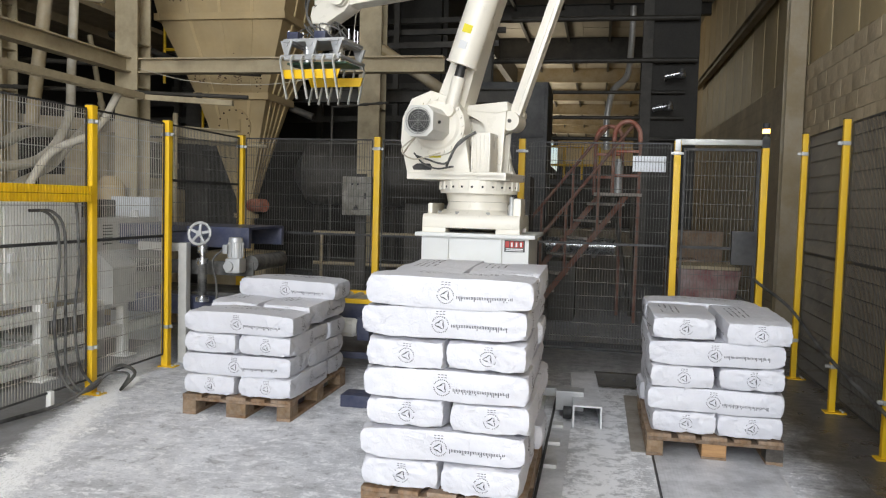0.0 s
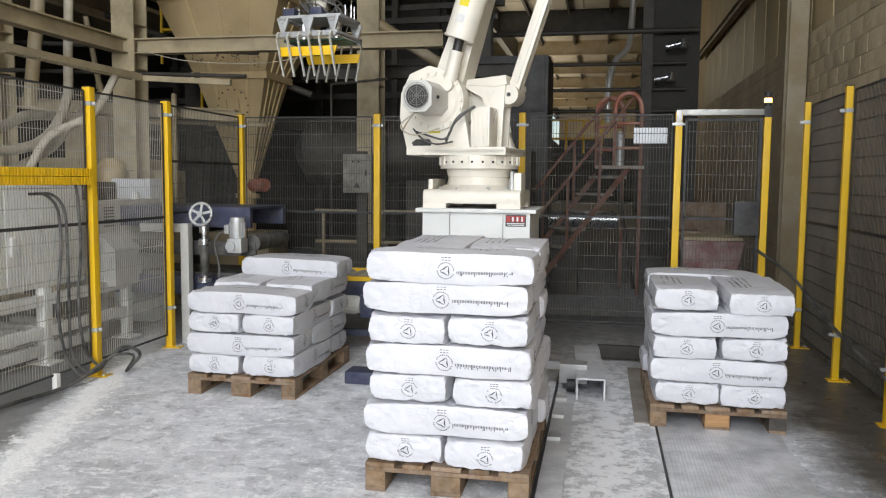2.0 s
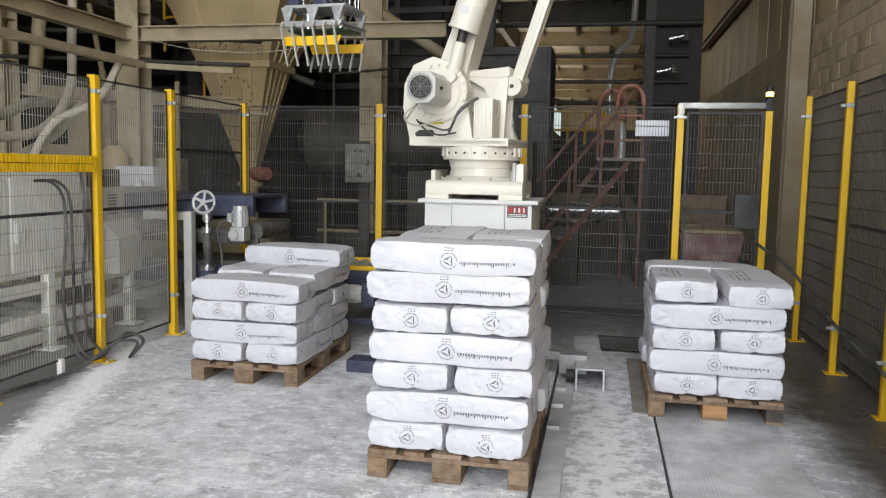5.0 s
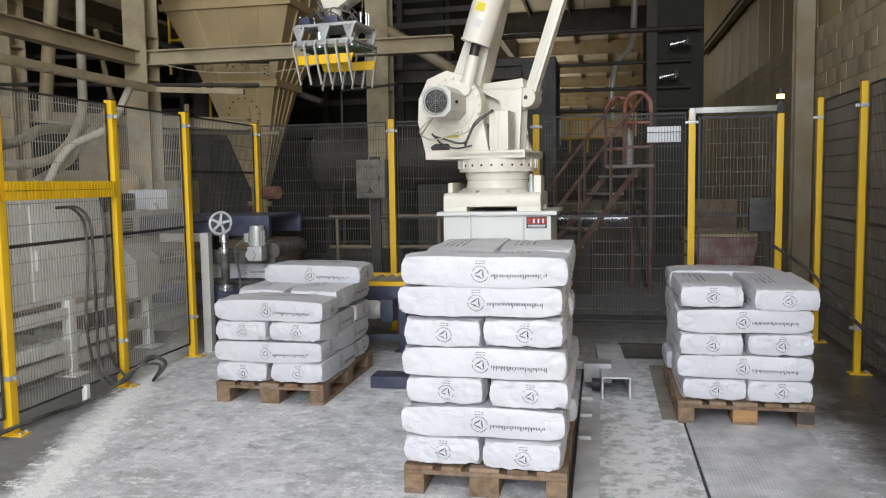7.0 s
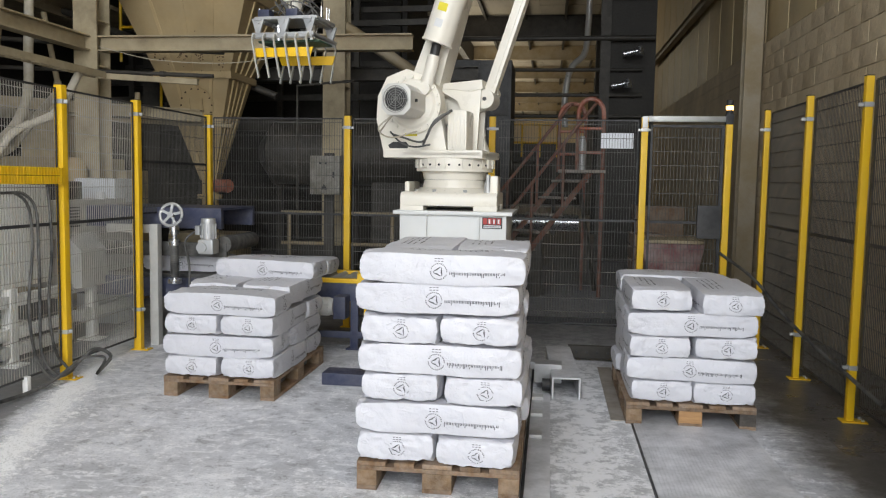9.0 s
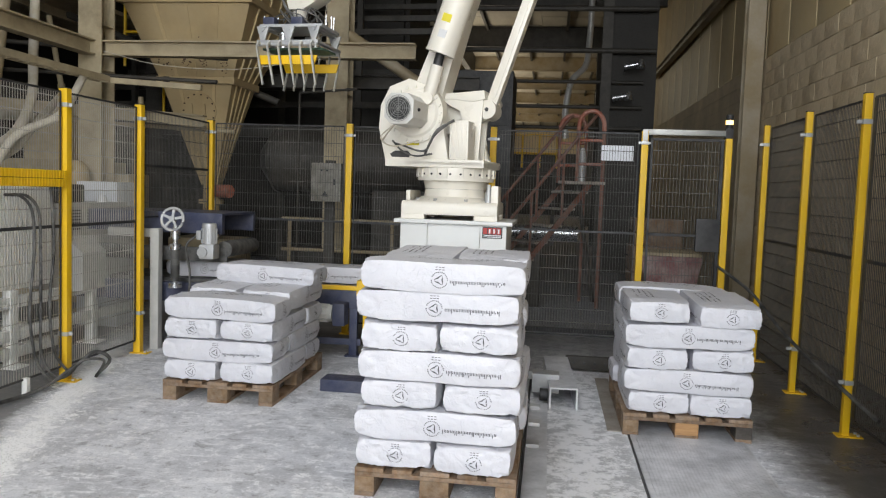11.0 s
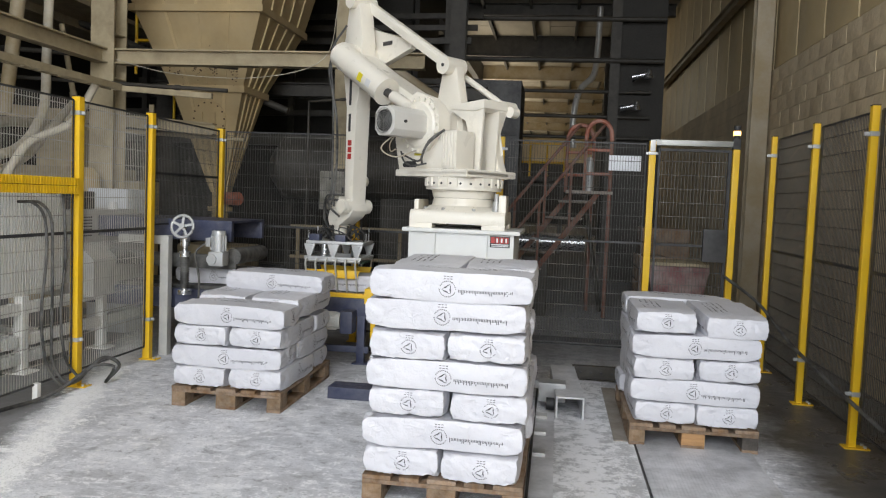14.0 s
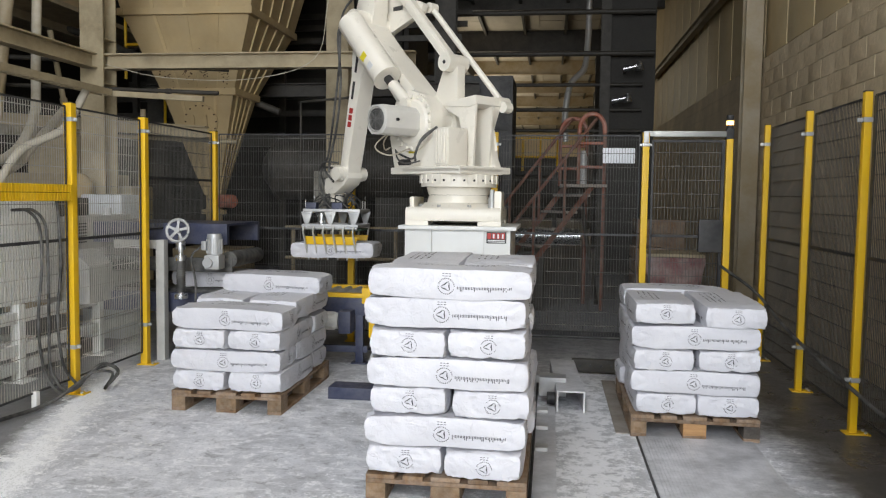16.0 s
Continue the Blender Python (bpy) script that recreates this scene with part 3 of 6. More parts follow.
panel((FXL, 5.35), (FXL, 6.42), wmat=WIRE_DUSTY_LIT)
panel((FXL, 6.42), (FXL, FYB), z0=1.2, split=1.66)
panel((FXL, FYB), (BACK[0], FYB))
panel((BACK[0], FYB), (BACK[1], FYB))
panel((BACK[1], FYB), (BACK[2], FYB))
# darker and thicker wire puts shade into the right-hand panels
for a, b in zip(RIGHT_POSTS, RIGHT_POSTS[1:]):
    panel((FXR + 0.03, a), (FXR + 0.03, b), z1=2.21, wire=0.0046, wmat=WIRE_SHADED, upright=0.04)


def gate():
    th = thing("safety_gate", pose(0, 0, 0), "wire mesh safety gate with silver header and yellow post", "gate")
    b = B()
    box(b, 0.80, 1.60, FYB - 0.03, FYB + 0.03, 2.14, 2.195, 0.004)
    part("header", b, GRILLE, th, "dull aluminium header")
    b = B()
    box(b, 0.765, 0.815, FYB - 0.045, FYB - 0.034, 2.08, 2.19, 0.003)
    part("hinge", b, GALV, th)
    b = B()
    box(b, 1.55, 1.612, FYB - 0.032, FYB + 0.032, 0, 2.12, 0.005)
    part("gate_post", b, YELLOW, th)
    fr = B()
    bar(fr, (0.86, FYB, 0.1), (0.86, FYB, 2.11), 0.022, 0.022, (0, 1, 0))
    bar(fr, (1.525, FYB, 0.1), (1.525, FYB, 2.11), 0.03, 0.03, (0, 1, 0))
    for z in (2.1, 1.17, 0.1):
        bar(fr, (0.86, FYB, z), (1.525, FYB, z), 0.022, 0.024)
    part("leaf_frame", fr, BLACK, th)
    m = B()
    for k in range(1, 21):
        bar(m, (0.86 + k * 0.0317, FYB, 0.1), (0.86 + k * 0.0317, FYB, 2.1), 0.0042, 0.0042, (0, 1, 0))
    for k in range(1, 15):
        bar(m, (0.86, FYB + 0.005, 0.1 + k * 0.135), (1.525, FYB + 0.005, 0.1 + k * 0.135), 0.0052, 0.0052)
    part("leaf_mesh", m, WIRE, th)
    lk = B()
    box(lk, 1.31, 1.535, FYB - 0.07, FYB - 0.012, 1.02, 1.34, 0.01)
    part("lock_box", lk, BLACK, th, "black interlock box")


gate()


def beacon():
    th = thing("signal_beacon", pose(1.58, FYB, 2.12), "amber signal beacon glowing on the gate post", "beacon")
    b = B()
    box(b, -0.036, 0.036, -0.036, 0.036, 0, 0.1, 0.008)
    part("base", b, BLACK, th)
    b = B()
    tube(b, (0, 0, 0.1), (0, 0, 0.135), 0.032, n=20)
    part("collar", b, BLACK, th)
    b = B()
    tube(b, (0, 0, 0.175), (0, 0, 0.23), 0.033, n=20)
    part("cap", b, BLACK, th)
    b = B()
    tube(b, (0, 0, 0.135), (0, 0, 0.175), 0.034, n=20)
    part("lens", b, AMBER, th, "lit amber lens")


beacon()
b = B()
box(b, 0.375, 0.69, FYB + 0.016, FYB + 0.022, 1.88, 2.03, 0.002)
solid("blank_sign", b, SIGN, "pale plastic sheet fixed behind the fence mesh", "sign")

# yellow guard rail along the outer fence
gr = thing("cable_duct", pose(0, 0, 0), "yellow slotted cable duct along the fence", "cable duct")
b = B()
box(b, FXL + 0.012, FXL + 0.018, 2.92, 5.3, 1.46, 1.578)
part("back_plate", b, SLOTYELLOW, gr)
for z0, z1 in ((1.46, 1.516), (1.522, 1.578)):
    for k in range(74):
        b = B()
        y0 = 2.92 + k * 0.0322
        box(b, FXL + 0.018, FXL + 0.05, y0, y0 + 0.019, z0, z1)
        part("duct_finger", b, YELLOW, gr)


# ---- sacks ----
SX, SY, SZ = 0.81, 0.393, 0.149


def sack_shape(q, seed):
    """Block point q (-1..1 each way) to a filled, slightly slumped sack."""
    x, y, z = q
    hx, hy, hz = SX / 2, SY / 2, SZ / 2
    k = 0.15
    X = x * (1 - 0.5 * 0.035 * z * z - 0.012 * y ** 4)
    Y = y * math.sqrt(1 - 0.5 * k * z * z) * (1 - 0.05 * abs(x) ** 6)
    Z = z * math.sqrt(1 - 0.5 * k * y * y) * (1 - 0.13 * abs(x) ** 5)
    p = Vector((X * hx, Y * hy, Z * hz))
    n = noise.noise(Vector((p.x * 5, p.y * 6, p.z * 9)) + Vector((seed * 7.3, seed * 3.1, 0)))
    f = noise.noise(Vector((p.x * 26, p.y * 14, p.z * 30)) + Vector((0, seed * 5.7, seed)))
    # creases that run in from the folded ends
    cr = abs(noise.noise(Vector((seed * 4.1, p.y * 34, p.z * 42)))) * abs(x) ** 4
    w1 = 1 - abs(noise.noise(Vector((p.x * 9 + p.z * 6, p.y * 9 - p.z * 5, seed * 9.7)))) * 5
    g = n * 0.006 + f * 0.0022 + max(0.0, w1) * 0.0035 * (0.3 + abs(x))
    # folded corners: two creases run in from each end
    if abs(x) > 0.7:
        g -= 0.007 * math.exp(-((abs(z) - (abs(x) - 0.7) * 3.1) / 0.13) ** 2) * abs(y) ** 4
        g -= 0.005 * math.exp(-((abs(y) - (abs(x) - 0.7) * 3.1) / 0.10) ** 2) * abs(z) ** 4
    out = Vector((x ** 5, y ** 5, z ** 5)) + Vector((0.001, 0, 0))
    out.normalize()
    p += out * (g - cr * 0.013)
    p.z += 0.006 * math.sin(seed * 2.2 + x * 2.1) * (1 - abs(z) * 0.5)
    return p


def sack_mesh(seed):
    bm = B()
    nx, ny, nz = 48, 26, 12
    lookup = {}

    def vert(i, j, k):
        if (i, j, k) not in lookup:
            def e(a, n):
                t = 2 * a / n - 1
                return math.copysign(abs(t) ** 0.86, t)
            lookup[i, j, k] = bm.verts.new(sack_shape((e(i, nx), e(j, ny), e(k, nz)), seed))
        return lookup[i, j, k]

    for i in range(nx):
        for j in range(ny):
            for k in (0, nz):
                bm.faces.new((vert(i, j, k), vert(i + 1, j, k), vert(i + 1, j + 1, k), vert(i, j + 1, k)))
        for k in range(nz):
            for j in (0, ny):
                bm.faces.new((vert(i, j, k), vert(i + 1, j, k), vert(i + 1, j, k + 1), vert(i, j, k + 1)))
    for j in range(ny):
        for k in range(nz):
            for i in (0, nx):
                bm.faces.new((vert(i, j, k), vert(i, j + 1, k), vert(i, j + 1, k + 1), vert(i, j, k + 1)))
    bmesh.ops.recalc_face_normals(bm, faces=bm.faces)
    me = bpy.data.meshes.new("sack")
    bm.to_mesh(me)
    bm.free()
    me.materials.append(SACK)
    smooth_by_angle(me, 60)
    return me


def stroke(bm, place, pts, wd):
    """A ribbon of ink of width wd through plane points, laid on the sack by place(u, v)."""
    prev = None
    n = len(pts)
    for i, (u, v) in enumerate(pts):
        a, b = pts[max(i - 1, 0)], pts[min(i + 1, n - 1)]
        dx, dy = b[0] - a[0], b[1] - a[1]
        l = math.hypot(dx, dy) or 1
        w2 = wd[i] if isinstance(wd, list) else wd
        ox, oy = -dy / l * w2 / 2, dx / l * w2 / 2
        cur = (bm.verts.new(place(u + ox, v + oy)), bm.verts.new(place(u - ox, v - oy)))
        if prev:
            bm.faces.new((prev[0], prev[1], cur[1], cur[0]))
        prev = cur


def emblem(bm, place, cu, cv, flip):
    """Ring of broken bars, a swirl of three blades, and a short bar of writing."""
    s = -1 if flip else 1
    q = 1.15
    for k in range(26):
        if k % 13 == 12:
            continue
        a0, a1 = k * 0.2417, k * 0.2417 + 0.13
        stroke(bm, place, [(cu + 0.0345 * q * math.cos(a), cv + 0.0345 * q * math.sin(a)) for a in (a0, (a0 + a1) / 2, a1)], 0.0058 if k % 3 else 0.0042)
    for k in range(3):
        pts = []
        for i in range(6):
            t = i / 5
            a = k * 2.0944 + s * (1.15 + t * 2.05)
            r = (0.0235 - 0.012 * math.sin(t * 3.14)) * q
            pts.append((cu + r * math.cos(a), cv + r * math.sin(a)))
        stroke(bm, place, pts, [0.0015, 0.005, 0.0068, 0.006, 0.004, 0.0015])
    for k in range(3):
        u = cu + (k - 1) * 0.0165
        for dv in (-0.0062, 0.0062):
            stroke(bm, place, [(u - 0.0055, cv + s * 0.0575 + dv), (u + 0.0055, cv + s * 0.0575 + dv)], 0.0036)


def sack_print(seed):
    """Ink on the sack: emblems on both ends and both long sides, bars of writing beside them and on top."""
    bm = B()
    hx, hy, hz = SX / 2, SY / 2, SZ / 2
    lift = 0.0016
    faces = {
        "front": lambda u, v: sack_shape((u / hx, -1, v / hz), seed) + Vector((0, -lift, 0)),
        "back": lambda u, v: sack_shape((-u / hx, 1, v / hz), seed) + Vector((0, lift, 0)),
        "left": lambda u, v: sack_shape((-1, -u / hy, v / hz), seed) + Vector((-lift, 0, 0)),
        "right": lambda u, v: sack_shape((1, u / hy, v / hz), seed) + Vector((lift, 0, 0)),
    }
    for nm in ("front", "back"):
        f = faces[nm]
        emblem(bm, f, -0.01, -0.008, False)
        u, rnd = 0.045, random.Random(seed)
        k = 0
        while u < 0.315:
            tall = 0.0105 if rnd.random() < 0.22 else 0.0
            stroke(bm, f, [(u, -0.021 - tall), (u, -0.007)], 0.0037)
            u += 0.0074 if k % 4 else 0.0088
            k += 1
    for nm in ("left", "right"):
        emblem(bm, faces[nm], 0.01, -0.006, False)
    top = lambda u, v: sack_shape((u / hx, v / hy, 1), seed) + Vector((0, 0, lift))
    rnd = random.Random(seed + 50)
    for row in range(4):
        u = -0.2
        while u < 0.22:
            wd = rnd.uniform(0.01, 0.03)
            if rnd.random() < 0.75:
                stroke(bm, top, [(u, 0.02 + row * 0.035), (u + wd, 0.02 + row * 0.035)], 0.010)
            u += wd + 0.012
    me = bpy.data.meshes.new("printed_emblem")
    bm.to_mesh(me)
    bm.free()
    me.materials.append(INK)
    return me


SACKS = [(sack_mesh(s), sack_print(s)) for s in range(1, 8)]
LOOK = "white plastic sack with grey printed emblem"


def sack(m, k, group, label):
    body, ink = SACKS[k % len(SACKS)]
    ob = tagged(new("sack", body), label, "sack", group)
    ob.matrix_basis = m
    pr = tagged(new("printed_emblem", ink), kind="stuff")
    pr.parent = ob
    return ob


def pallet(x, y, group, fresh=False):
    """Euro pallet 0.8 x 1.2 m, its end towards -y, lower left corner at x, y."""
    th = thing("pallet", pose(x, y, 0), "worn wooden pallet with chipboard blocks", "pallet", group)
    rnd = random.Random(int(x * 100))
    for i, (bx, wd) in enumerate(((0, 0.145), (0.188, 0.1), (0.3275, 0.145), (0.512, 0.1), (0.655, 0.145))):
        b = B()
        box(b, bx, bx + wd, rnd.uniform(-0.004, 0.004), 1.2, 0.122, 0.144, 0.003)
        part("deck_board", b, WOOD, th)
    for yy in (0, 0.5275, 1.055):
        b = B()
        box(b, 0, 0.8, yy, yy + 0.145, 0.100, 0.1215, 0.003)
        part("cross_board", b, WOOD, th)
        for bx, wd in ((0, 0.1), (0.3275, 0.145), (0.7, 0.1)):
            b = B()
            box(b, bx, bx + wd, yy, yy + 0.145, 0.0225, 0.0995, 0.005)
            part("block", b, (DARKWOOD if bx > 0.5 else FRESH if bx > 0.2 else CHIP) if fresh else CHIP, th)
    for bx, wd in ((0, 0.1), (0.3275, 0.145), (0.7, 0.1)):
        b = B()
        box(b, bx, bx + wd, 0, 1.2, 0, 0.022, 0.003)
        part("runner", b, WOOD, th)
    return th


def stack(x, y, pattern, group, lh, seed, fresh=False):
    """Layers of three sacks: A two ends to the front, B a long side to the front."""
    pallet(x, y, group, fresh)
    rnd = random.Random(seed)
    n = seed
    for k, kind in enumerate(pattern):
        z = 0.146 + SZ / 2 + k * lh
        if kind == "A":
            spots = [(0.2, 0.4, 90), (0.605, 0.4, 90), (0.4, 1.0, 0)]
        elif kind in "BD":
            spots = [(0.4, 0.2, 0), (0.2, 0.8, 90), (0.605, 0.8, 90)]
        else:
            spots = [(0.45, 1.0, 0)]
            z += 0.02
        for sx, sy, a in spots:
            n += 1
            m = pose(x + sx + rnd.uniform(-0.02, 0.02), y + sy + rnd.uniform(-0.014, 0.014), z + (0.03 if kind == "D" and sy > 0.5 else 0.0), rnd.uniform(-0.8, 0.8), rnd.uniform(-0.6, 0.6), a + rnd.uniform(-1.2, 1.2))
            sack(m, n, group, LOOK + (", lying across" if a == 0 else ", lying lengthwise"))


stack(-1.01, 3.64, "ABABABB", "sacks on the tall pallet", 0.1475, 3)
stack(-2.74, 5.05, "ABADC", "sacks on the part-loaded pallet", 0.144, 11)
stack(0.42, 5.0, "ABABA", "sacks on the waiting pallet", 0.144, 23, fresh=True)

# ---- robot ----
PEDX, PEDY0, PEDZ = -0.825, 5.80, 1.305
RBX, RBY = -0.865, 6.25
pd = thing("robot_pedestal", pose(0, 0, 0), "pale grey welded steel pedestal under the robot", "pedestal")
b = B()
box(b, PEDX - 0.45, PEDX + 0.45, PEDY0, PEDY0 + 0.92, PEDZ - 0.028, PEDZ, 0.004)
part("top_plate", b, PEDESTAL, pd)
b = B()
box(b, PEDX - 0.405, PEDX + 0.405, PEDY0 + 0.04, PEDY0 + 0.88, 0.03, PEDZ - 0.028, 0.006)
part("body", b, PEDESTAL, pd)
for s in (-0.2, 0.2):
    b = B()
    prism(b, [(PEDX + s - 0.006, PEDZ - 0.03), (PEDX + s + 0.006, PEDZ - 0.03), (PEDX + s + 0.006, 0.1), (PEDX + s - 0.006, 0.1)], PEDY0 + 0.012, PEDY0 + 0.041)
    part("rib", b, PEDESTAL, pd)
b = B()
box(b, PEDX - 0.55, PEDX + 0.55, PEDY0 - 0.08, PEDY0 + 1.0, 0, 0.03, 0.004)
part("foot_plate", b, PEDESTAL, pd)
b = B()
box(b, PEDX + 0.225, PEDX + 0.375, PEDY0 + 0.030, PEDY0 + 0.0405, 1.18, 1.265)
pl = part("maker_plate", b, BLACK, pd, "black and red maker's plate")
b = B()
for k in range(4):
    box(b, PEDX + 0.232 + k * 0.035, PEDX + 0.260 + k * 0.035, PEDY0 + 0.026, PEDY0 + 0.0305, 1.212, 1.258)
part("red_marks", b, RED, pl)
b = B()
for k in range(3):
    box(b, PEDX + 0.274 + k * 0.034, PEDX + 0.286 + k * 0.034, PEDY0 + 0.023, PEDY0 + 0.0265, 1.218, 1.25)
box(b, PEDX + 0.235, PEDX + 0.365, PEDY0 + 0.027, PEDY0 + 0.0305, 1.187, 1.193)
box(b, PEDX + 0.235, PEDX + 0.365, PEDY0 + 0.027, PEDY0 + 0.0305, 1.198, 1.205)
part("white_marks", b, WHITEP, pl)

robot = thing("palletising_robot", pose(RBX, RBY, PEDZ), "large white four-axis palletising robot on a pedestal", "robot")
SH = (0.275, 0.8145)  # shoulder: forward of and above the foot
L1, L2, CR = 1.28, 1.35, 0.516
b = B()
prism(b, [(-0.39, 0.035), (-0.39, 0.11), (-0.36, 0.14), (0.36, 0.14), (0.39, 0.11), (0.39, 0.035)], -0.37, 0.37, 0.02)
for sx in (-0.28, 0.28):
    for sy in (-0.28, 0.28):
        box(b, sx - 0.1, sx + 0.1, sy - 0.09, sy + 0.09, 0.0, 0.05, 0.006)
tube(b, (0, 0, 0.13), (0, 0, 0.175), 0.34, 0.27, n=40)
tube(b, (0, 0, 0.17), (0, 0, 0.235), 0.255, 0.24, n=40)
part("base", b, ROBOT, robot, m=pose(0, 0, 0, 0, 0, 90))
b = B()
box(b, 0.31, 0.37, -0.33, 0.0, 0.07, 0.27, 0.02)
part("connector_box", b, ROBOT, robot)
b = B()
box(b, -0.37, -0.33, -0.2, 0.3, 0.10, 0.22, 0.02)
part("side_cover", b, ROBOT, robot)
b = B()
tube(b, (0.285, -0.2, 0.13), (0.285, -0.2, 0.22), 0.03, n=14)
tube(b, (0.285, -0.2, 0.22), (0.285, -0.2, 0.28), 0.018, n=14)
part("sensor_pin", b, GALV, robot)
for a in range(8):
    b = B()
    p = Vector((math.cos(a * 0.785 + 0.39) * 0.31, math.sin(a * 0.785 + 0.39) * 0.31, 0.14))
    tube(b, p, p + Vector((0, 0, 0.02)), 0.016, n=6)
    part("foot_bolt", b, GALV, robot)

# the turning column: x forward, y to the arm's left
turret = part("turret", (lambda b: (
    tube(b, (0, 0, 0.237), (0, 0, 0.30), 0.245, 0.26, n=40),
    tube(b, (0, 0, 0.30), (0, 0, 0.40), 0.305, n=48),
    prism(b, [(-0.30, 0.40), (-0.30, 0.455), (0.50, 0.455), (0.50, 0.40)], -0.20, 0.30, 0.012),
    box(b, -0.30, 0.36, -0.29, 0.30, 0.405, 0.462, 0.015),
    b)[-1])(B()), ROBOT, robot)
b = B()
prism(b, [(0.0, 0.46), (0.06, 0.80), (0.16, 1.03), (0.34, 1.09), (0.5, 1.03), (0.575, 0.88), (0.585, 0.70), (0.52, 0.43), (0.46, 0.41), (0.1, 0.41)], 0.15, 0.24, 0.02)
part("left_cheek", b, ROBOT, turret)
b = B()
prism(b, [(-0.24, 0.46), (-0.17, 0.60), (-0.13, 0.78), (-0.22, 0.94), (-0.20, 1.02), (-0.02, 0.99), (0.18, 1.02), (0.34, 1.08), (0.50, 1.02), (0.56, 0.86), (0.46, 0.46)], -0.25, -0.17, 0.02)
part("right_cheek", b, ROBOT, turret)
b = B()
prism(b, [(-0.23, 0.95), (-0.22, 1.02), (0.14, 0.99), (0.14, 0.955), (-0.14, 0.93)], -0.30, 0.05, 0.008)
part("rear_bracket", b, ROBOT, turret)
for y0 in (-0.168, 0.02):
    b = B()
    prism(b, [(-0.215, 0.955), (-0.17, 0.97), (0.12, 0.958), (0.12, 0.93), (-0.03, 0.86), (-0.08, 0.70), (-0.10, 0.46), (-0.19, 0.46)], y0, y0 + 0.022, 0.004)
    part("bracket_web", b, ROBOT, turret)
b = B()
tube(b, (-0.18, -0.36, 0.985), (-0.18, -0.22, 0.985), 0.05, n=20)
part("anchor_pin", b, ROBOT, turret)
b = B()
box(b, -0.17, -0.02, 0.08, 0.29, 0.46, 0.76, 0.02)
cover = part("cable_cover", b, ROBOT, turret, "white sheet cover over the cable entry")
for k in range(5):
    b = B()
    box(b, -0.155 + k * 0.03, -0.143 + k * 0.03, 0.288, 0.297, 0.48, 0.74, 0.003)
    part("cover_rib", b, ROBOT, cover)
for k in range(24):
    a = k * 0.2618
    b = B()
    p = Vector((math.cos(a), math.sin(a), 0))
    bar(b, p * 0.300 + Vector((0, 0, 0.36)), p * 0.318 + Vector((0, 0, 0.36)), 0.035, 0.065)
    part("ring_lug", b, ROBOT, turret)
b = B()
for k in range(24):
    p = Vector((math.cos(k * 0.2618 + 0.13), math.sin(k * 0.2618 + 0.13), 0))
    tube(b, p * 0.302 + Vector((0, 0, 0.35)), p * 0.31 + Vector((0, 0, 0.35)), 0.009, n=8)
tagged(part("ring_holes", b, BLACK, turret), kind="stuff")
b = B()
prism(b, [(0.32, 0.475), (0.31, 0.50), (0.33, 0.525), (0.44, 0.525), (0.48, 0.50), (0.465, 0.475)], 0.236, 0.2425, 0.002)
part("lifting_slot", b, BLACK, turret, "dark oval lifting slot")
# gear housing with bolts, and the shoulder motor
S = Vector((SH[0], 0, SH[1]))
b = B()
tube(b, S + Vector((0, 0.14, 0)), S + Vector((0, 0.27, 0)), 0.23, n=44)
tube(b, S + Vector((0, 0.27, 0)), S + Vector((0, 0.285, 0)), 0.19, 0.17, n=44)
part("gear_housing", b, ROBOT, turret)
for k in range(20):
    p = S + Vector((math.cos(k * 0.314) * 0.208, 0.27, math.sin(k * 0.314) * 0.208))
    b = B()
    tube(b, p, p + Vector((0, 0.018, 0)), 0.014, n=8)
    part("housing_bolt", b, ROBOT, turret)


def motor(side, length):
    b = B()
    s = 0.113
    c = 0.048
    pts = [(-s, -s + c), (-s + c, -s), (s - c, -s), (s, -s + c), (s, s - c), (s - c, s), (-s + c, s), (-s, s - c)]
    y0, y1 = (0.285, 0.285 + length) if side > 0 else (-0.25 - length, -0.25)
    prism(b, [(SH[0] + p[0], SH[1] + p[1]) for p in pts], y0, y1, 0.006)
    ob = part("motor", b, ROBOT_GREY, turret, "grey octagonal servo motor with fan grille")
    ye = y1 if side > 0 else y0
    g = B()
    tube(g, S + Vector((0, ye, 0)), S + Vector((0, ye + side * 0.004, 0)), 0.086, n=28)
    part("fan_well", g, BLACK, ob)
    for r in (0.018, 0.034, 0.05, 0.066, 0.082, 0.096):
        g = B()
        hose(g, [S + Vector((math.cos(a * 0.5236) * r, ye + side * 0.012, math.sin(a * 0.5236) * r)) for a in range(13)], 0.0022, 6, 3)
        part("grille_ring", g, GRILLE, ob)
    g = B()
    for a in range(4):
        d = Vector((math.cos(a * 0.785), 0, math.sin(a * 0.785))) * 0.096
        bar(g, S + Vector((0, ye + side * 0.012, 0)) - d, S + Vector((0, ye + side * 0.012, 0)) + d, 0.0035, 0.0035, (0, 1, 0))
    part("grille_spokes", g, GRILLE, ob)
    g = B()
    for x in (-0.06, 0.05):
        tube(g, S + Vector((x - 0.04, ye - side * 0.11, -0.0)), S + Vector((-0.128, ye - side * 0.11, 0.0)), 0.012, n=10)
    part("cable_glands", g, BLACK, ob)
    return ob


motor(1, 0.35)
motor(-1, 0.16)
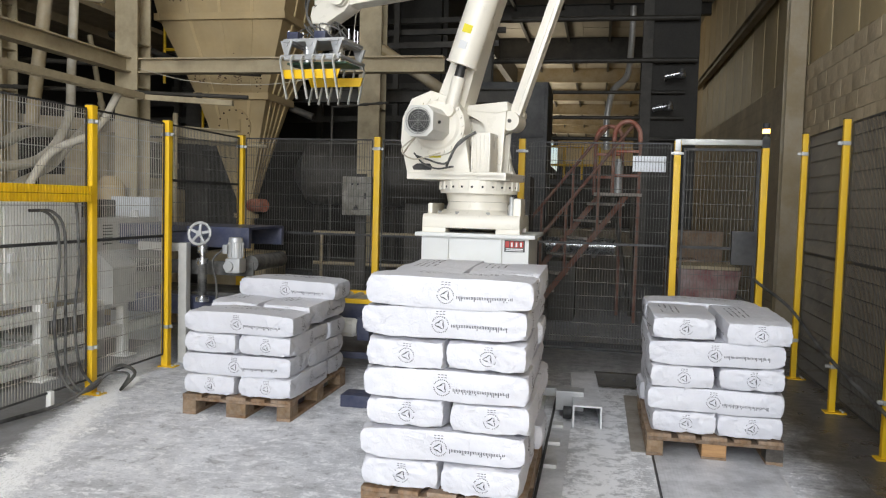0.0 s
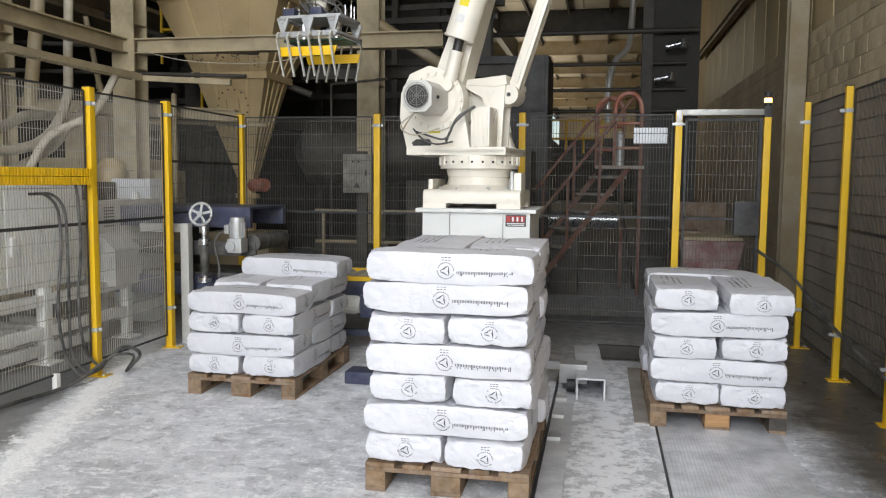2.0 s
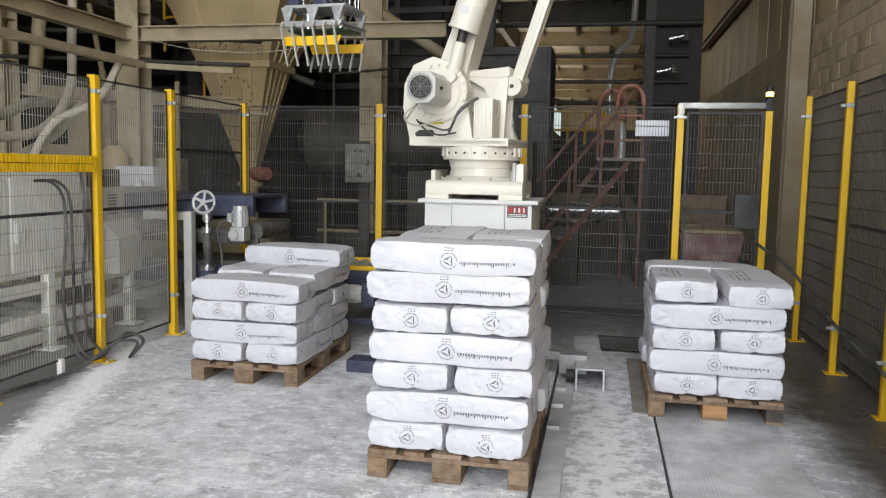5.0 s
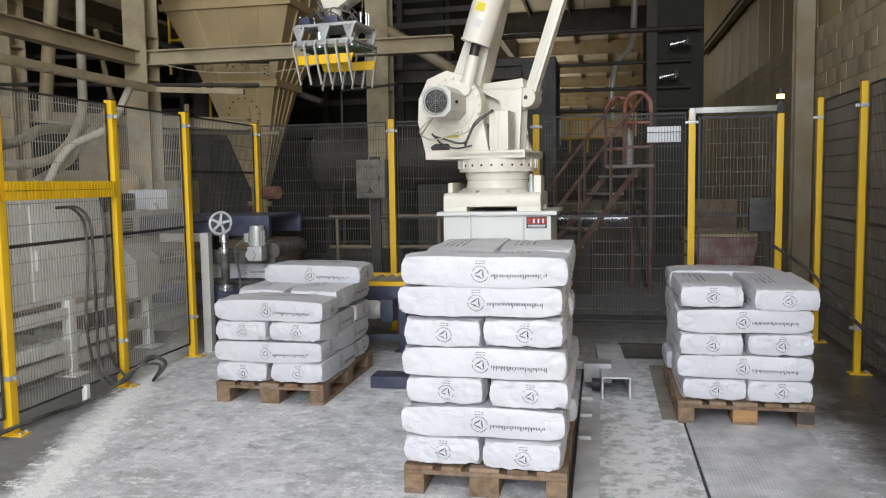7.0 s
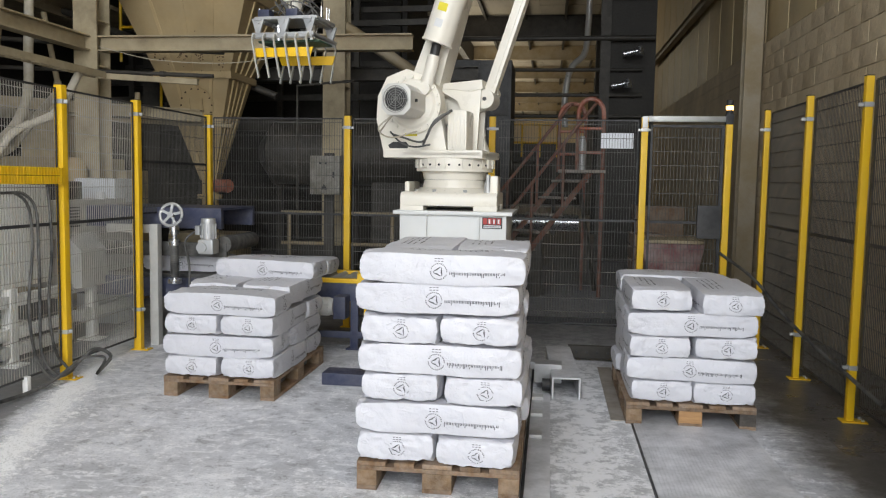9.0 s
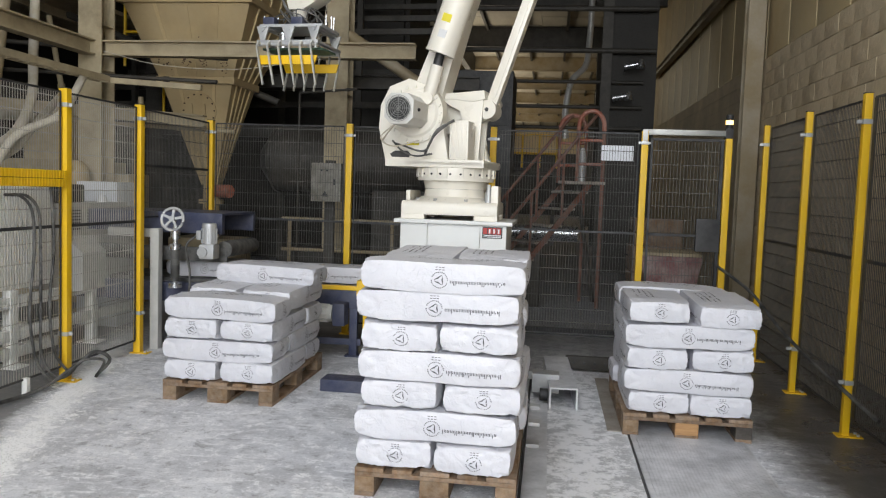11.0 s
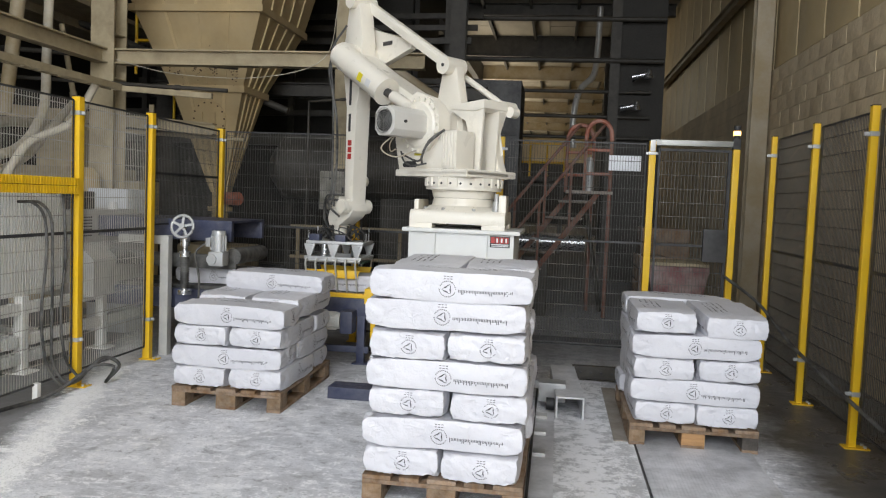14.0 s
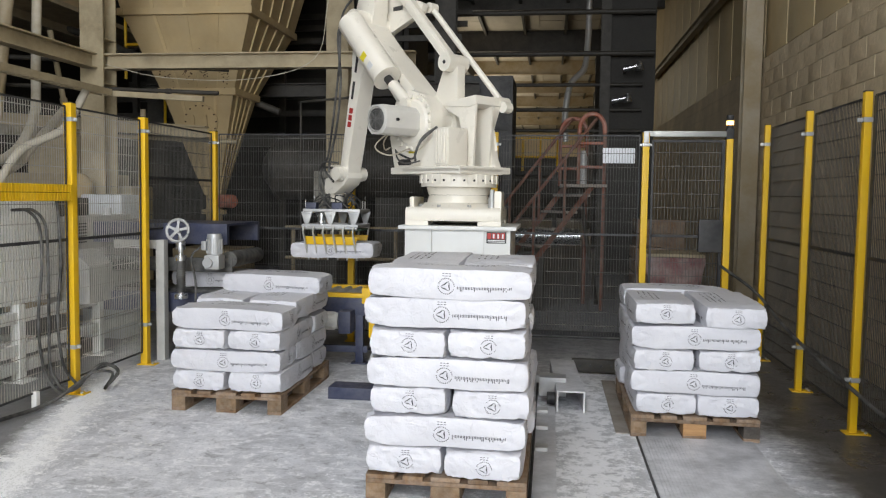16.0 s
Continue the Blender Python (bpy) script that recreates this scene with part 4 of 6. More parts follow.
for pts, r, mt in (([(0.34, 0.42, 0.76), (0.42, 0.44, 0.66), (0.50, 0.36, 0.60), (0.52, 0.29, 0.62)], 0.006, HOSE),
                   ([(0.30, 0.44, 0.76), (0.46, 0.5, 0.62), (0.40, 0.40, 0.55), (0.20, 0.36, 0.60)], 0.006, HOSE),
                   ([(-0.06, 0.31, 0.76), (0.06, 0.35, 0.68), (0.12, 0.37, 0.56), (0.16, 0.33, 0.50)], 0.010, RUBBER),
                   ([(-0.02, 0.31, 0.74), (0.08, 0.36, 0.64), (0.16, 0.36, 0.52), (0.34, 0.34, 0.56), (0.42, 0.30, 0.58)], 0.008, RUBBER),
                   ([(0.10, 0.34, 0.50), (0.22, 0.38, 0.48), (0.34, 0.36, 0.52), (0.44, 0.30, 0.60)], 0.007, RUBBER)):
    b = B()
    hose(b, pts, r)
    part("cable", b, mt, turret)
b = B()
box(b, 0.24, 0.34, 0.241, 0.244, 0.57, 0.61)
part("warning_label", b, LIME, turret, "yellow warning label")

# lower arm: z along the arm from the shoulder
b = B()
prism(b, [(-0.15, -0.05), (-0.12, 0.20), (-0.09, 0.75), (-0.09, L1), (0.0, L1 + 0.10), (0.09, L1), (0.09, 0.75), (0.12, 0.20), (0.15, -0.05), (0, -0.16)], -0.11, 0.135, 0.03)
lower = part("lower_arm", b, ROBOT, robot)
b = B()
tube(b, (0.0, 0.134, 0.50), (0.0, 0.14, 0.50), 0.036, n=20)
part("arm_hole", b, BLACK, lower)
b = B()
box(b, -0.03, 0.03, 0.134, 0.1385, 0.62, 0.72)
box(b, -0.03, 0.03, 0.134, 0.1385, 0.22, 0.26)
part("data_label", b, ROBOT_GREY, lower, "small grey data labels")
b = B()
box(b, -0.035, 0.015, 0.134, 0.1385, 0.28, 0.33)
part("warning_label", b, LIME, lower)
# balance cylinder beside the arm
b = B()
tube(b, (-0.04, 0.27, 0.5), (-0.04, 0.27, 1.22), 0.115, n=32)
tube(b, (-0.04, 0.27, 0.49), (-0.04, 0.27, 0.505), 0.121, n=32)
cyl = part("balance_cylinder", b, ROBOT, lower, "fat white balance cylinder")
b = B()
tube(b, (-0.05, 0.27, 0.36), (-0.04, 0.27, 0.5), 0.036, n=16)
part("piston_rod", b, BLACK, cyl)
b = B()
tube(b, (-0.07, 0.27, 0.14), (-0.05, 0.27, 0.4), 0.05, n=18)
tube(b, (-0.07, 0.21, 0.14), (-0.07, 0.33, 0.14), 0.048, n=18)
part("rod_eye", b, ROBOT, cyl)
b = B()
box(b, -0.07, 0.0, 0.379, 0.3865, 0.72, 0.78)
part("warning_label", b, LIME, cyl)
b = B()
box(b, -0.07, -0.01, 0.379, 0.3865, 0.60, 0.66)
part("data_label", b, WHITEP, cyl)

# crank that drives the upper arm, and its rod
b = B()
prism(b, [(0.16, -0.14), (0.16, 0.14), (-0.05, 0.17), (-CR, 0.075), (-CR - 0.075, 0), (-CR, -0.075), (-0.1, -0.17)], -0.155, -0.06, 0.025)
tube(b, (-CR, -0.20, 0), (-CR, 0.02, 0), 0.075, n=24)
tube(b, (0, -0.2, 0), (0, -0.05, 0), 0.19, n=32)
crank = part("crank", b, ROBOT, robot)
b = B()
tube(b, (-CR, 0.018, 0), (-CR, 0.024, 0), 0.016, n=12)
part("pin_hole", b, BLACK, crank)
b = B()
box(b, -0.045, 0.045, -0.055, 0.01, 0.03, L1 - 0.03, 0.012)
box(b, -0.018, 0.018, -0.062, 0.017, 0.10, L1 - 0.10, 0.004)
for z in (0, L1):
    tube(b, (0, -0.06, z), (0, 0.03, z), 0.07, n=24)
rod = part("parallel_rod", b, ROBOT, robot, "slim white parallel rod")
b = B()
tube(b, (0, 0, 0), (0, 0, L1), 0.026, n=14)
for z in (0, L1):
    tube(b, (0, -0.04, z), (0, 0.04, z), 0.045, n=18)
tie = part("tie_rod", b, ROBOT, robot)

# upper arm: x along the arm from the elbow, its tail behind
b = B()
prism(b, [(-CR - 0.06, -0.02), (-CR, 0.07), (-0.15, 0.13), (0.12, 0.12), (0.45, 0.065), (L2 - 0.1, 0.055), (L2, 0.07), (L2 + 0.05, 0.0), (L2, -0.07), (L2 - 0.1, -0.055), (0.4, -0.075), (0.1, -0.13), (-0.15, -0.13), (-CR, -0.065)], -0.08, 0.08, 0.02)
tube(b, (0, -0.2, 0), (0, 0.2, 0), 0.125, n=28)
tube(b, (-CR, -0.14, 0), (-CR, 0.13, 0), 0.07, n=22)
tube(b, (L2, -0.13, 0), (L2, 0.13, 0), 0.07, n=22)
upper = part("upper_arm", b, ROBOT, robot)
b = B()
for k in range(3):
    box(b, 0.74 + k * 0.062, 0.79 + k * 0.062, 0.0805, 0.0835, -0.02, 0.03)
part("maker_mark", b, RED, upper, "red maker's mark")
b = B()
for x0, x1 in ((0.18, 0.42), (0.5, 0.66)):
    box(b, x0, x1, 0.0805, 0.084, 0.0, 0.03, 0.0)
part("slots", b, BLACK, upper)
b = B()
hose(b, [(-0.1, 0.16, 0.12), (0.1, 0.19, 0.20), (0.5, 0.15, 0.13), (0.9, 0.14, 0.11), (L2 - 0.12, 0.16, 0.12), (L2, 0.2, 0.06)], 0.011)
hose(b, [(-0.3, 0.12, 0.05), (-0.05, 0.2, 0.16), (0.4, 0.17, 0.15), (L2 - 0.2, 0.17, 0.14), (L2 - 0.02, 0.16, 0.2), (L2 + 0.1, 0.1, 0.1)], 0.010)
part("cable", b, RUBBER, upper)
# levelling plate at the elbow and its rod to the wrist
b = B()
prism(b, [(-0.54, 0.07), (-0.57, 0.14), (-0.48, 0.18), (-0.1, 0.26), (0.08, 0.36), (0.18, 0.30), (0.12, -0.06), (0, -0.12), (-0.12, -0.06)], -0.20, -0.13, 0.015)
level = part("levelling_plate", b, ROBOT, robot)
b = B()
box(b, -0.30, -0.18, -0.128, -0.122, 0.13, 0.165)
part("slot", b, BLACK, level)
b = B()
box(b, 0.03, L2 - 0.03, -0.035, 0.035, -0.03, 0.03, 0.01)
for x in (0, L2):
    tube(b, (x, -0.05, 0), (x, 0.05, 0), 0.05, n=20)
wrod = part("wrist_rod", b, ROBOT, robot)
# wrist: level at all times
b = B()
prism(b, [(-0.08, -0.04), (-0.06, 0.06), (0.03, 0.075), (0.16, -0.02), (0.27, -0.04), (0.29, -0.12), (0.27, -0.19), (0.13, -0.19), (-0.03, -0.10)], -0.09, 0.09, 0.025)
tube(b, (0, -0.16, 0), (0, 0.17, 0), 0.065, n=22)
tube(b, (0.20, 0, -0.18), (0.20, 0, -0.262), 0.062, n=26)
wrist = part("wrist", b, ROBOT, robot)
b = B()
box(b, 0.16, 0.27, -0.05, 0.06, -0.03, 0.09, 0.015)
part("wrist_motor", b, ROBOT, wrist)
b = B()
hose(b, [(0.05, 0.13, 0.05), (0.22, 0.16, 0.05), (0.30, 0.12, -0.12), (0.2, 0.1, -0.28)], 0.012)
hose(b, [(0.0, 0.13, 0.1), (0.15, 0.2, 0.1), (0.34, 0.08, -0.02), (0.26, 0.02, -0.28)], 0.008)
hose(b, [(0.0, -0.14, 0.0), (0.16, -0.2, -0.1), (0.24, -0.14, -0.25), (0.15, -0.08, -0.3)], 0.01)
part("cable", b, RUBBER, wrist)

# ---- gripper ----
grip = thing("sack_gripper", pose(-2.15, 7.17, 1.12), "steel fork gripper with yellow plates hung from the robot", "gripper")
b = B()
tube(b, (0, 0, 0.0), (0, 0, -0.06), 0.10, n=28)
tube(b, (0, 0, -0.02), (0, 0, -0.035), 0.125, n=28)
part("tool_flange", b, BLACK, grip)
b = B()
box(b, -0.275, 0.275, -0.20, 0.20, -0.085, -0.06, 0.004)
for x in (-0.22, 0.22):
    box(b, x - 0.03, x + 0.03, -0.26, 0.26, -0.10, -0.085, 0.003)
part("top_frame", b, GALV, grip, "galvanised top frame")
for x in (-0.225, 0.0, 0.225):
    for y in (-0.23, 0.23):
        b = B()
        prism(b, [(x - 0.055, -0.085), (x + 0.055, -0.085), (x + 0.018, -0.20), (x - 0.018, -0.20)], y - 0.012, y + 0.012, 0.003)
        tube(b, (x, y - 0.02, -0.11), (x, y + 0.02, -0.11), 0.018, n=12)
        part("gusset", b, GALV, grip)
b = B()
for y in (-0.23, 0.23):
    box(b, -0.27, 0.27, y - 0.025, y + 0.025, -0.225, -0.20, 0.003)
for x in (-0.25, 0.25):
    box(b, x - 0.02, x + 0.02, -0.23, 0.23, -0.222, -0.203, 0.002)
part("lower_frame", b, GALV, grip)
b = B()
box(b, -0.27, 0.27, -0.14, 0.14, -0.262, -0.245, 0.003)
part("press_plate", b, GREEN, grip, "dark green press plate")
for x in (-0.15, 0.15):
    b = B()
    tube(b, (x, 0, -0.10), (x, 0, -0.245), 0.04, n=18)
    tube(b, (x, 0, -0.10), (x, 0, -0.12), 0.055, n=18)
    part("air_cylinder", b, STEEL, grip)
for x in (-0.2, 0.05):
    b = B()
    box(b, x - 0.05, x + 0.05, -0.19, -0.10, -0.06, -0.0, 0.006)
    part("valve_block", b, BLUE, grip)
for k, (x, y) in enumerate(((-0.22, 0.1), (-0.1, -0.12), (0.12, 0.12), (0.2, -0.1))):
    b = B()
    hose(b, [(x, y, -0.03), (x * 0.7, y + 0.06, 0.07), (x * 0.3, y * 0.5, 0.10), (0.02, 0.02, 0.03)], 0.007)
    part("air_hose", b, RUBBER, grip)
for k in range(9):
    a = k * 0.7
    b = B()
    hose(b, [(math.cos(a) * 0.09, math.sin(a) * 0.09, -0.02), (math.cos(a) * 0.17, math.sin(a) * 0.14, 0.05 + 0.02 * (k % 3)), (math.cos(a + 0.8) * 0.22, math.sin(a + 0.8) * 0.16, 0.02), (math.cos(a + 1.2) * 0.24, math.sin(a + 1.2) * 0.17, -0.06)], 0.006)
    part("air_hose", b, RUBBER, grip)
for x, y, h in ((-0.28, -0.1, 0.09), (-0.26, 0.12, 0.12), (0.24, 0.15, 0.12), (0.28, -0.12, 0.08), (0.27, 0.02, 0.1)):
    b = B()
    tube(b, (x, y, -0.06), (x, y, h - 0.06), 0.006, n=8)
    part("guide_pin", b, STEEL, grip)


def comb(side):
    """A row of bent tines on a pivot bar; origin at the pivot, its yellow plate with it."""
    b = B()
    tube(b, (-0.26, 0, 0), (0.26, 0, 0), 0.016, n=12)
    ob = part("fork_comb", b, GALV, grip, "row of bent steel tines on a bar")
    for k in range(6):
        x = -0.235 + k * 0.094
        t = B()
        pts = [(x, 0, 0), (x, side * 0.045, 0.01), (x, side * 0.07, -0.03), (x, side * 0.0, -0.18), (x, side * -0.07, -0.315)]
        for p, q in zip(pts, pts[1:]):
            bar(t, p, q, 0.02, 0.012, (1, 0, 0))
        part("tine", t, TINE, ob)
    p = B()
    prism(p, [(-0.26, -0.085), (-0.235, -0.16), (0.235, -0.16), (0.26, -0.085)], side * -0.02 - 0.005, side * -0.02 + 0.01, 0.002)
    part("side_plate", p, YELLOW, ob, "yellow side plate")
    return ob


comb_front, comb_rear = comb(-1), comb(1)

# ---- conveyor ----
CY0, CY1 = 6.84, 7.50
cv = thing("roller_conveyor", pose(0, 0, 0), "navy roller conveyor with yellow side rails", "conveyor")
for y in (CY0, CY1):
    b = B()
    box(b, -3.0, -1.72, y - 0.03, y + 0.03, 0.44, 0.60, 0.004)
    part("side_frame", b, BLUE, cv)
    b = B()
    box(b, -3.0, -1.72, y - 0.035, y + 0.035, 0.602, 0.64, 0.004)
    part("yellow_rail", b, YELLOW, cv)
for k in range(12):
    b = B()
    x = -2.94 + k * 0.108
    tube(b, (x, CY0 + 0.03, 0.598), (x, CY1 - 0.03, 0.598), 0.035, n=16)
    part("roller", b, GALV, cv)
for x in (-2.85, -1.82):
    for y in (CY0, CY1):
        b = B()
        box(b, x - 0.035, x + 0.035, y - 0.03, y + 0.03, 0.0, 0.44, 0.003)
        box(b, x - 0.07, x + 0.07, y - 0.06, y + 0.06, 0.0, 0.012, 0.002)
        part("leg", b, BLUE, cv)
b = B()
box(b, -1.78, -1.70, CY0 - 0.1, CY1 + 0.04, 0.56, 0.70, 0.006)
part("end_stop", b, YELLOW, cv, "yellow end stop")
b = B()
box(b, -1.72, -1.66, CY0 - 0.08, CY0 + 0.02, 0.25, 0.56, 0.004)
part("stop_bracket", b, YELLOW, cv)
b = B()
tube(b, (-2.3, CY0 - 0.12, 0.40), (-1.98, CY0 - 0.12, 0.40), 0.075, n=24)
tube(b, (-2.36, CY0 - 0.12, 0.40), (-2.3, CY0 - 0.12, 0.40), 0.08, n=24)
for k in range(16):
    a = k * 0.3927
    bar(b, (-2.27, CY0 - 0.12 + math.cos(a) * 0.078, 0.40 + math.sin(a) * 0.078), (-2.02, CY0 - 0.12 + math.cos(a) * 0.078, 0.40 + math.sin(a) * 0.078), 0.006, 0.012)
part("drive_motor", b, ROBOT_GREY, cv, "grey finned drive motor")
b = B()
box(b, -1.97, -1.86, CY0 - 0.2, CY0 - 0.03, 0.30, 0.50, 0.01)
part("gearbox", b, BLUE, cv)
b = B()
box(b, -2.95, -1.75, CY0 - 0.02, CY0 + 0.02, 0.10, 0.16, 0.003)
part("stretcher", b, BLUE, cv)

# sack flattener before it
fp = thing("sack_flattener", pose(0, 0, 0), "navy sack flattening press with handwheel and geared motor", "press")
b = B()
box(b, -4.7, -3.05, CY0 - 0.08, CY0 - 0.02, 1.06, 1.25, 0.006)
box(b, -4.7, -3.05, CY1 + 0.02, CY1 + 0.08, 1.06, 1.25, 0.006)
box(b, -4.7, -3.05, CY0 - 0.02, CY1 + 0.02, 1.23, 1.25)
part("upper_frame", b, BLUE, fp)
b = B()
box(b, -4.7, -3.02, CY0 - 0.04, CY0 + 0.0, 0.80, 0.93, 0.006)
tube(b, (-3.05, CY0 - 0.03, 0.92), (-3.05, CY1, 0.92), 0.075, n=24)
part("upper_belt", b, RUBBER, fp, "black press belt on its drum")
b = B()
box(b, -4.7, -2.98, CY0 - 0.06, CY0, 0.42, 0.60, 0.006)
box(b, -4.7, -2.98, CY1, CY1 + 0.06, 0.42, 0.60, 0.006)
part("lower_frame", b, BLUE, fp)
b = B()
box(b, -4.7, -2.99, CY0, CY1, 0.58, 0.632, 0.004)
part("lower_belt", b, RUBBER, fp)
for x in (-3.62, -4.5):
    b = B()
    box(b, x - 0.04, x + 0.04, 6.6, 6.68, 0, 1.10, 0.006)
    box(b, x - 0.45, x - 0.041, 6.605, 6.675, 1.02, 1.095, 0.006)
    part("upright", b, MIDGREY, fp, "grey upright")
WC = Vector((-3.40, 6.50, 1.195))
tilt = Vector((0.10, -0.97, 0.2)).normalized()
e1 = tilt.cross(Vector((0, 0, 1))).normalized()
e2 = e1.cross(tilt)
b = B()
hose(b, [WC + (e1 * math.cos(a * 0.5236) + e2 * math.sin(a * 0.5236)) * 0.098 for a in range(13)], 0.013, 8, 4)
wheel = part("handwheel", b, GALV, fp, "five-spoke steel handwheel")
for k in range(5):
    a = k * 1.2566 + 0.4
    b = B()
    bar(b, WC, WC + (e1 * math.cos(a) + e2 * math.sin(a)) * 0.094, 0.022, 0.014, tilt)
    part("spoke", b, GALV, wheel)
b = B()
tube(b, WC - tilt * 0.04, WC + tilt * 0.02, 0.026, n=16)
part("hub", b, GALV, wheel)
b = B()
tube(b, (-3.40, 6.56, 0.60), (-3.40, 6.56, 1.14), 0.022, n=14)
tube(b, (-3.40, 6.56, 0.92), (-3.40, 6.56, 0.97), 0.05, n=16)
tube(b, (-3.40, 6.56, 1.02), (-3.40, 6.56, 1.1), 0.042, n=16)
tube(b, (-3.40, 6.56, 0.58), (-3.40, 6.56, 0.62), 0.06, n=16)
part("spindle", b, STEEL, fp)
b = B()
for k in range(14):
    tube(b, (-3.40, 6.56, 0.64 + k * 0.02), (-3.40, 6.56, 0.65 + k * 0.02), 0.042, n=18)
tube(b, (-3.40, 6.56, 0.64), (-3.40, 6.56, 0.92), 0.034, n=18)
part("bellows", b, RUBBER, fp, "black rubber bellows")
b = B()
tube(b, (-3.10, 6.60, 0.98), (-3.10, 6.60, 1.13), 0.062, n=24)
tube(b, (-3.10, 6.60, 1.13), (-3.10, 6.60, 1.165), 0.066, 0.06, n=24)
gm = part("geared_motor", b, GALV, fp, "grey finned geared motor standing upright")
for k in range(14):
    a = k * 0.449
    b = B()
    bar(b, (-3.10 + math.cos(a) * 0.064, 6.60 + math.sin(a) * 0.064, 0.99), (-3.10 + math.cos(a) * 0.064, 6.60 + math.sin(a) * 0.064, 1.12), 0.006, 0.012, (math.cos(a), math.sin(a), 0))
    part("fin", b, GALV, gm)
b = B()
box(b, -3.20, -3.155, 6.54, 6.62, 1.02, 1.10, 0.008)
part("terminal_box", b, GALV, gm)
b = B()
box(b, -3.17, -3.03, 6.53, 6.67, 0.85, 0.98, 0.02)
tube(b, (-3.13, 6.51, 0.91), (-3.13, 6.54, 0.91), 0.045, n=18)
part("gear_case", b, GALV, gm)
b = B()
hose(b, [(-3.22, 6.58, 1.05), (-3.30, 6.56, 0.95), (-3.27, 6.58, 0.7), (-3.3, 6.6, 0.3)], 0.01)
part("motor_cable", b, RUBBER, fp)

# ---- bagging machine outside the fence ----
mc = thing("bagging_machine", pose(0, 0, 0), "pale grey machine cabinets on a welded stand", "machine")
b = B()
box(b, -5.1, -4.32, 3.2, 6.15, 0.62, 1.44, 0.008)
body = part("cabinet_body", b, CABINET, mc)
for y0, y1 in ((3.25, 4.2), (4.24, 5.18), (5.22, 6.1)):
    b = B()
    box(b, -4.322, -4.306, y0, y1, 0.66, 1.40, 0.004)
    part("door_panel", b, CABINET, body)
b = B()
box(b, -4.31, -4.285, 5.25, 5.33, 0.9, 1.05, 0.004)
part("switch_box", b, WHITEP, body)
b = B()
box(b, -5.05, -4.36, 6.30, 7.45, 0.98, 1.30, 0.01)
prism(b, [(-4.36, 1.0), (-4.20, 0.86), (-4.20, 0.52), (-5.05, 0.52), (-5.05, 1.0)], 6.42, 7.42, 0.008)
part("control_cabinet", b, MIDGREY, mc, "grey cabinet with vent slots")
for y0 in (6.5, 6.75, 7.0):
    b = B()
    for k in range(7):
        box(b, -4.362, -4.352, y0, y0 + 0.14, 1.06 + k * 0.028, 1.072 + k * 0.028)
    part("vent", b, BLACK, mc)
for y in (3.5, 4.6, 5.62, 6.75):
    b = B()
    box(b, -4.36, -4.28, y - 0.04, y + 0.04, 0.0, 0.62, 0.004)
    box(b, -4.42, -4.22, y - 0.09, y + 0.09, 0, 0.015, 0.002)
    part("leg", b, CABINET, mc)
for z, y1 in ((0.52, 7.5), (0.26, 7.4), (0.12, 6.2)):
    b = B()
    box(b, -4.36, -4.29, 3.2, y1, z - 0.045, z + 0.045, 0.004)
    part("rail", b, CABINET, mc)
b = B()
for k in range(10):
    box(b, -4.9, -4.45, 3.4 + k * 0.28, 3.5 + k * 0.28, 0.16, 0.3, 0.006)
part("inner_racks", b, CABINET, mc)

for y0, off, nm in ((4.95, 0.0, "a"), (5.02, 0.05, "b"), (5.17, 0.0, "c")):
    b = B()
    x = FXL + 0.014
    top = 1.40 if nm != "c" else 1.46
    pts = [(x, y0 - 0.28, top)] if nm != "c" else []
    pts += [(x, y0 - 0.12, top - 0.01)] if nm != "c" else [(x, y0 - 0.02, top + 0.02)]
    pts += [(x, y0, top - 0.12), (x, y0 + 0.02, 1.0), (x, y0 - 0.03 + off, 0.6), (x, y0 + 0.03, 0.25), (x + 0.05, y0 + 0.12, 0.08)]
    if nm != "c":
        pts += [(x + 0.04, y0 + 0.3, 0.06), (x + 0.12, 5.36, 0.16), (x + 0.22, 5.48, 0.14), (x + 0.2, 5.40, 0.03)]
    hose(b, pts, 0.0105)
    solid("hanging_cable", b, RUBBER, "black cable hung down the fence mesh to the floor", "cable")
b = B()
hose(b, [(FXL + 0.05, 3.2, 0.03), (FXL + 0.03, 4.2, 0.05), (FXL + 0.06, 4.9, 0.03), (FXL + 0.1, 5.3, 0.12), (FXL + 0.14, 5.5, 0.2), (FXL + 0.2, 5.62, 0.12), (FXL + 0.16, 5.5, 0.015)], 0.014)
solid("floor_cable", b, RUBBER, "black cable looped along the fence foot", "cable")
b = B()
hose(b, [(1.80, 4.6, 0.30), (1.82, 5.3, 0.34), (1.80, 6.0, 0.42), (1.78, 6.6, 0.52), (1.7, 7.2, 0.72), (1.5, 7.7, 0.9)], 0.014)
solid("hanging_cable", b, RUBBER, "black cable slung along the fence posts", "cable")
b = B()
box(b, FXL - 0.01, FXL + 0.03, 4.86, 4.90, 0, 0.13, 0.004)
solid("short_stub", b, CABINET, "short pale steel stub on the floor by the fence", "stub")

b = B()
box(b, -4.75, -4.45, 6.45, 6.85, 1.302, 1.47, 0.02)
solid("operator_box", b, BLACK, "black operator box on the grey cabinet", "control box")
b = B()
tube(b, (-4.45, 7.15, 1.302), (-4.45, 7.15, 1.37), 0.05, 0.035, n=16)
solid("white_cup", b, WHITEP, "white scoop on the grey cabinet", "scoop")
b = B()
box(b, -4.95, -4.5, 7.5, 7.9, 0, 1.5, 0.02)
solid("blue_bin", b, SIGN, "pale bluish bin beside the machine", "bin")

# cable tray, hoses, pipes and platform rails over the machine
b = B()
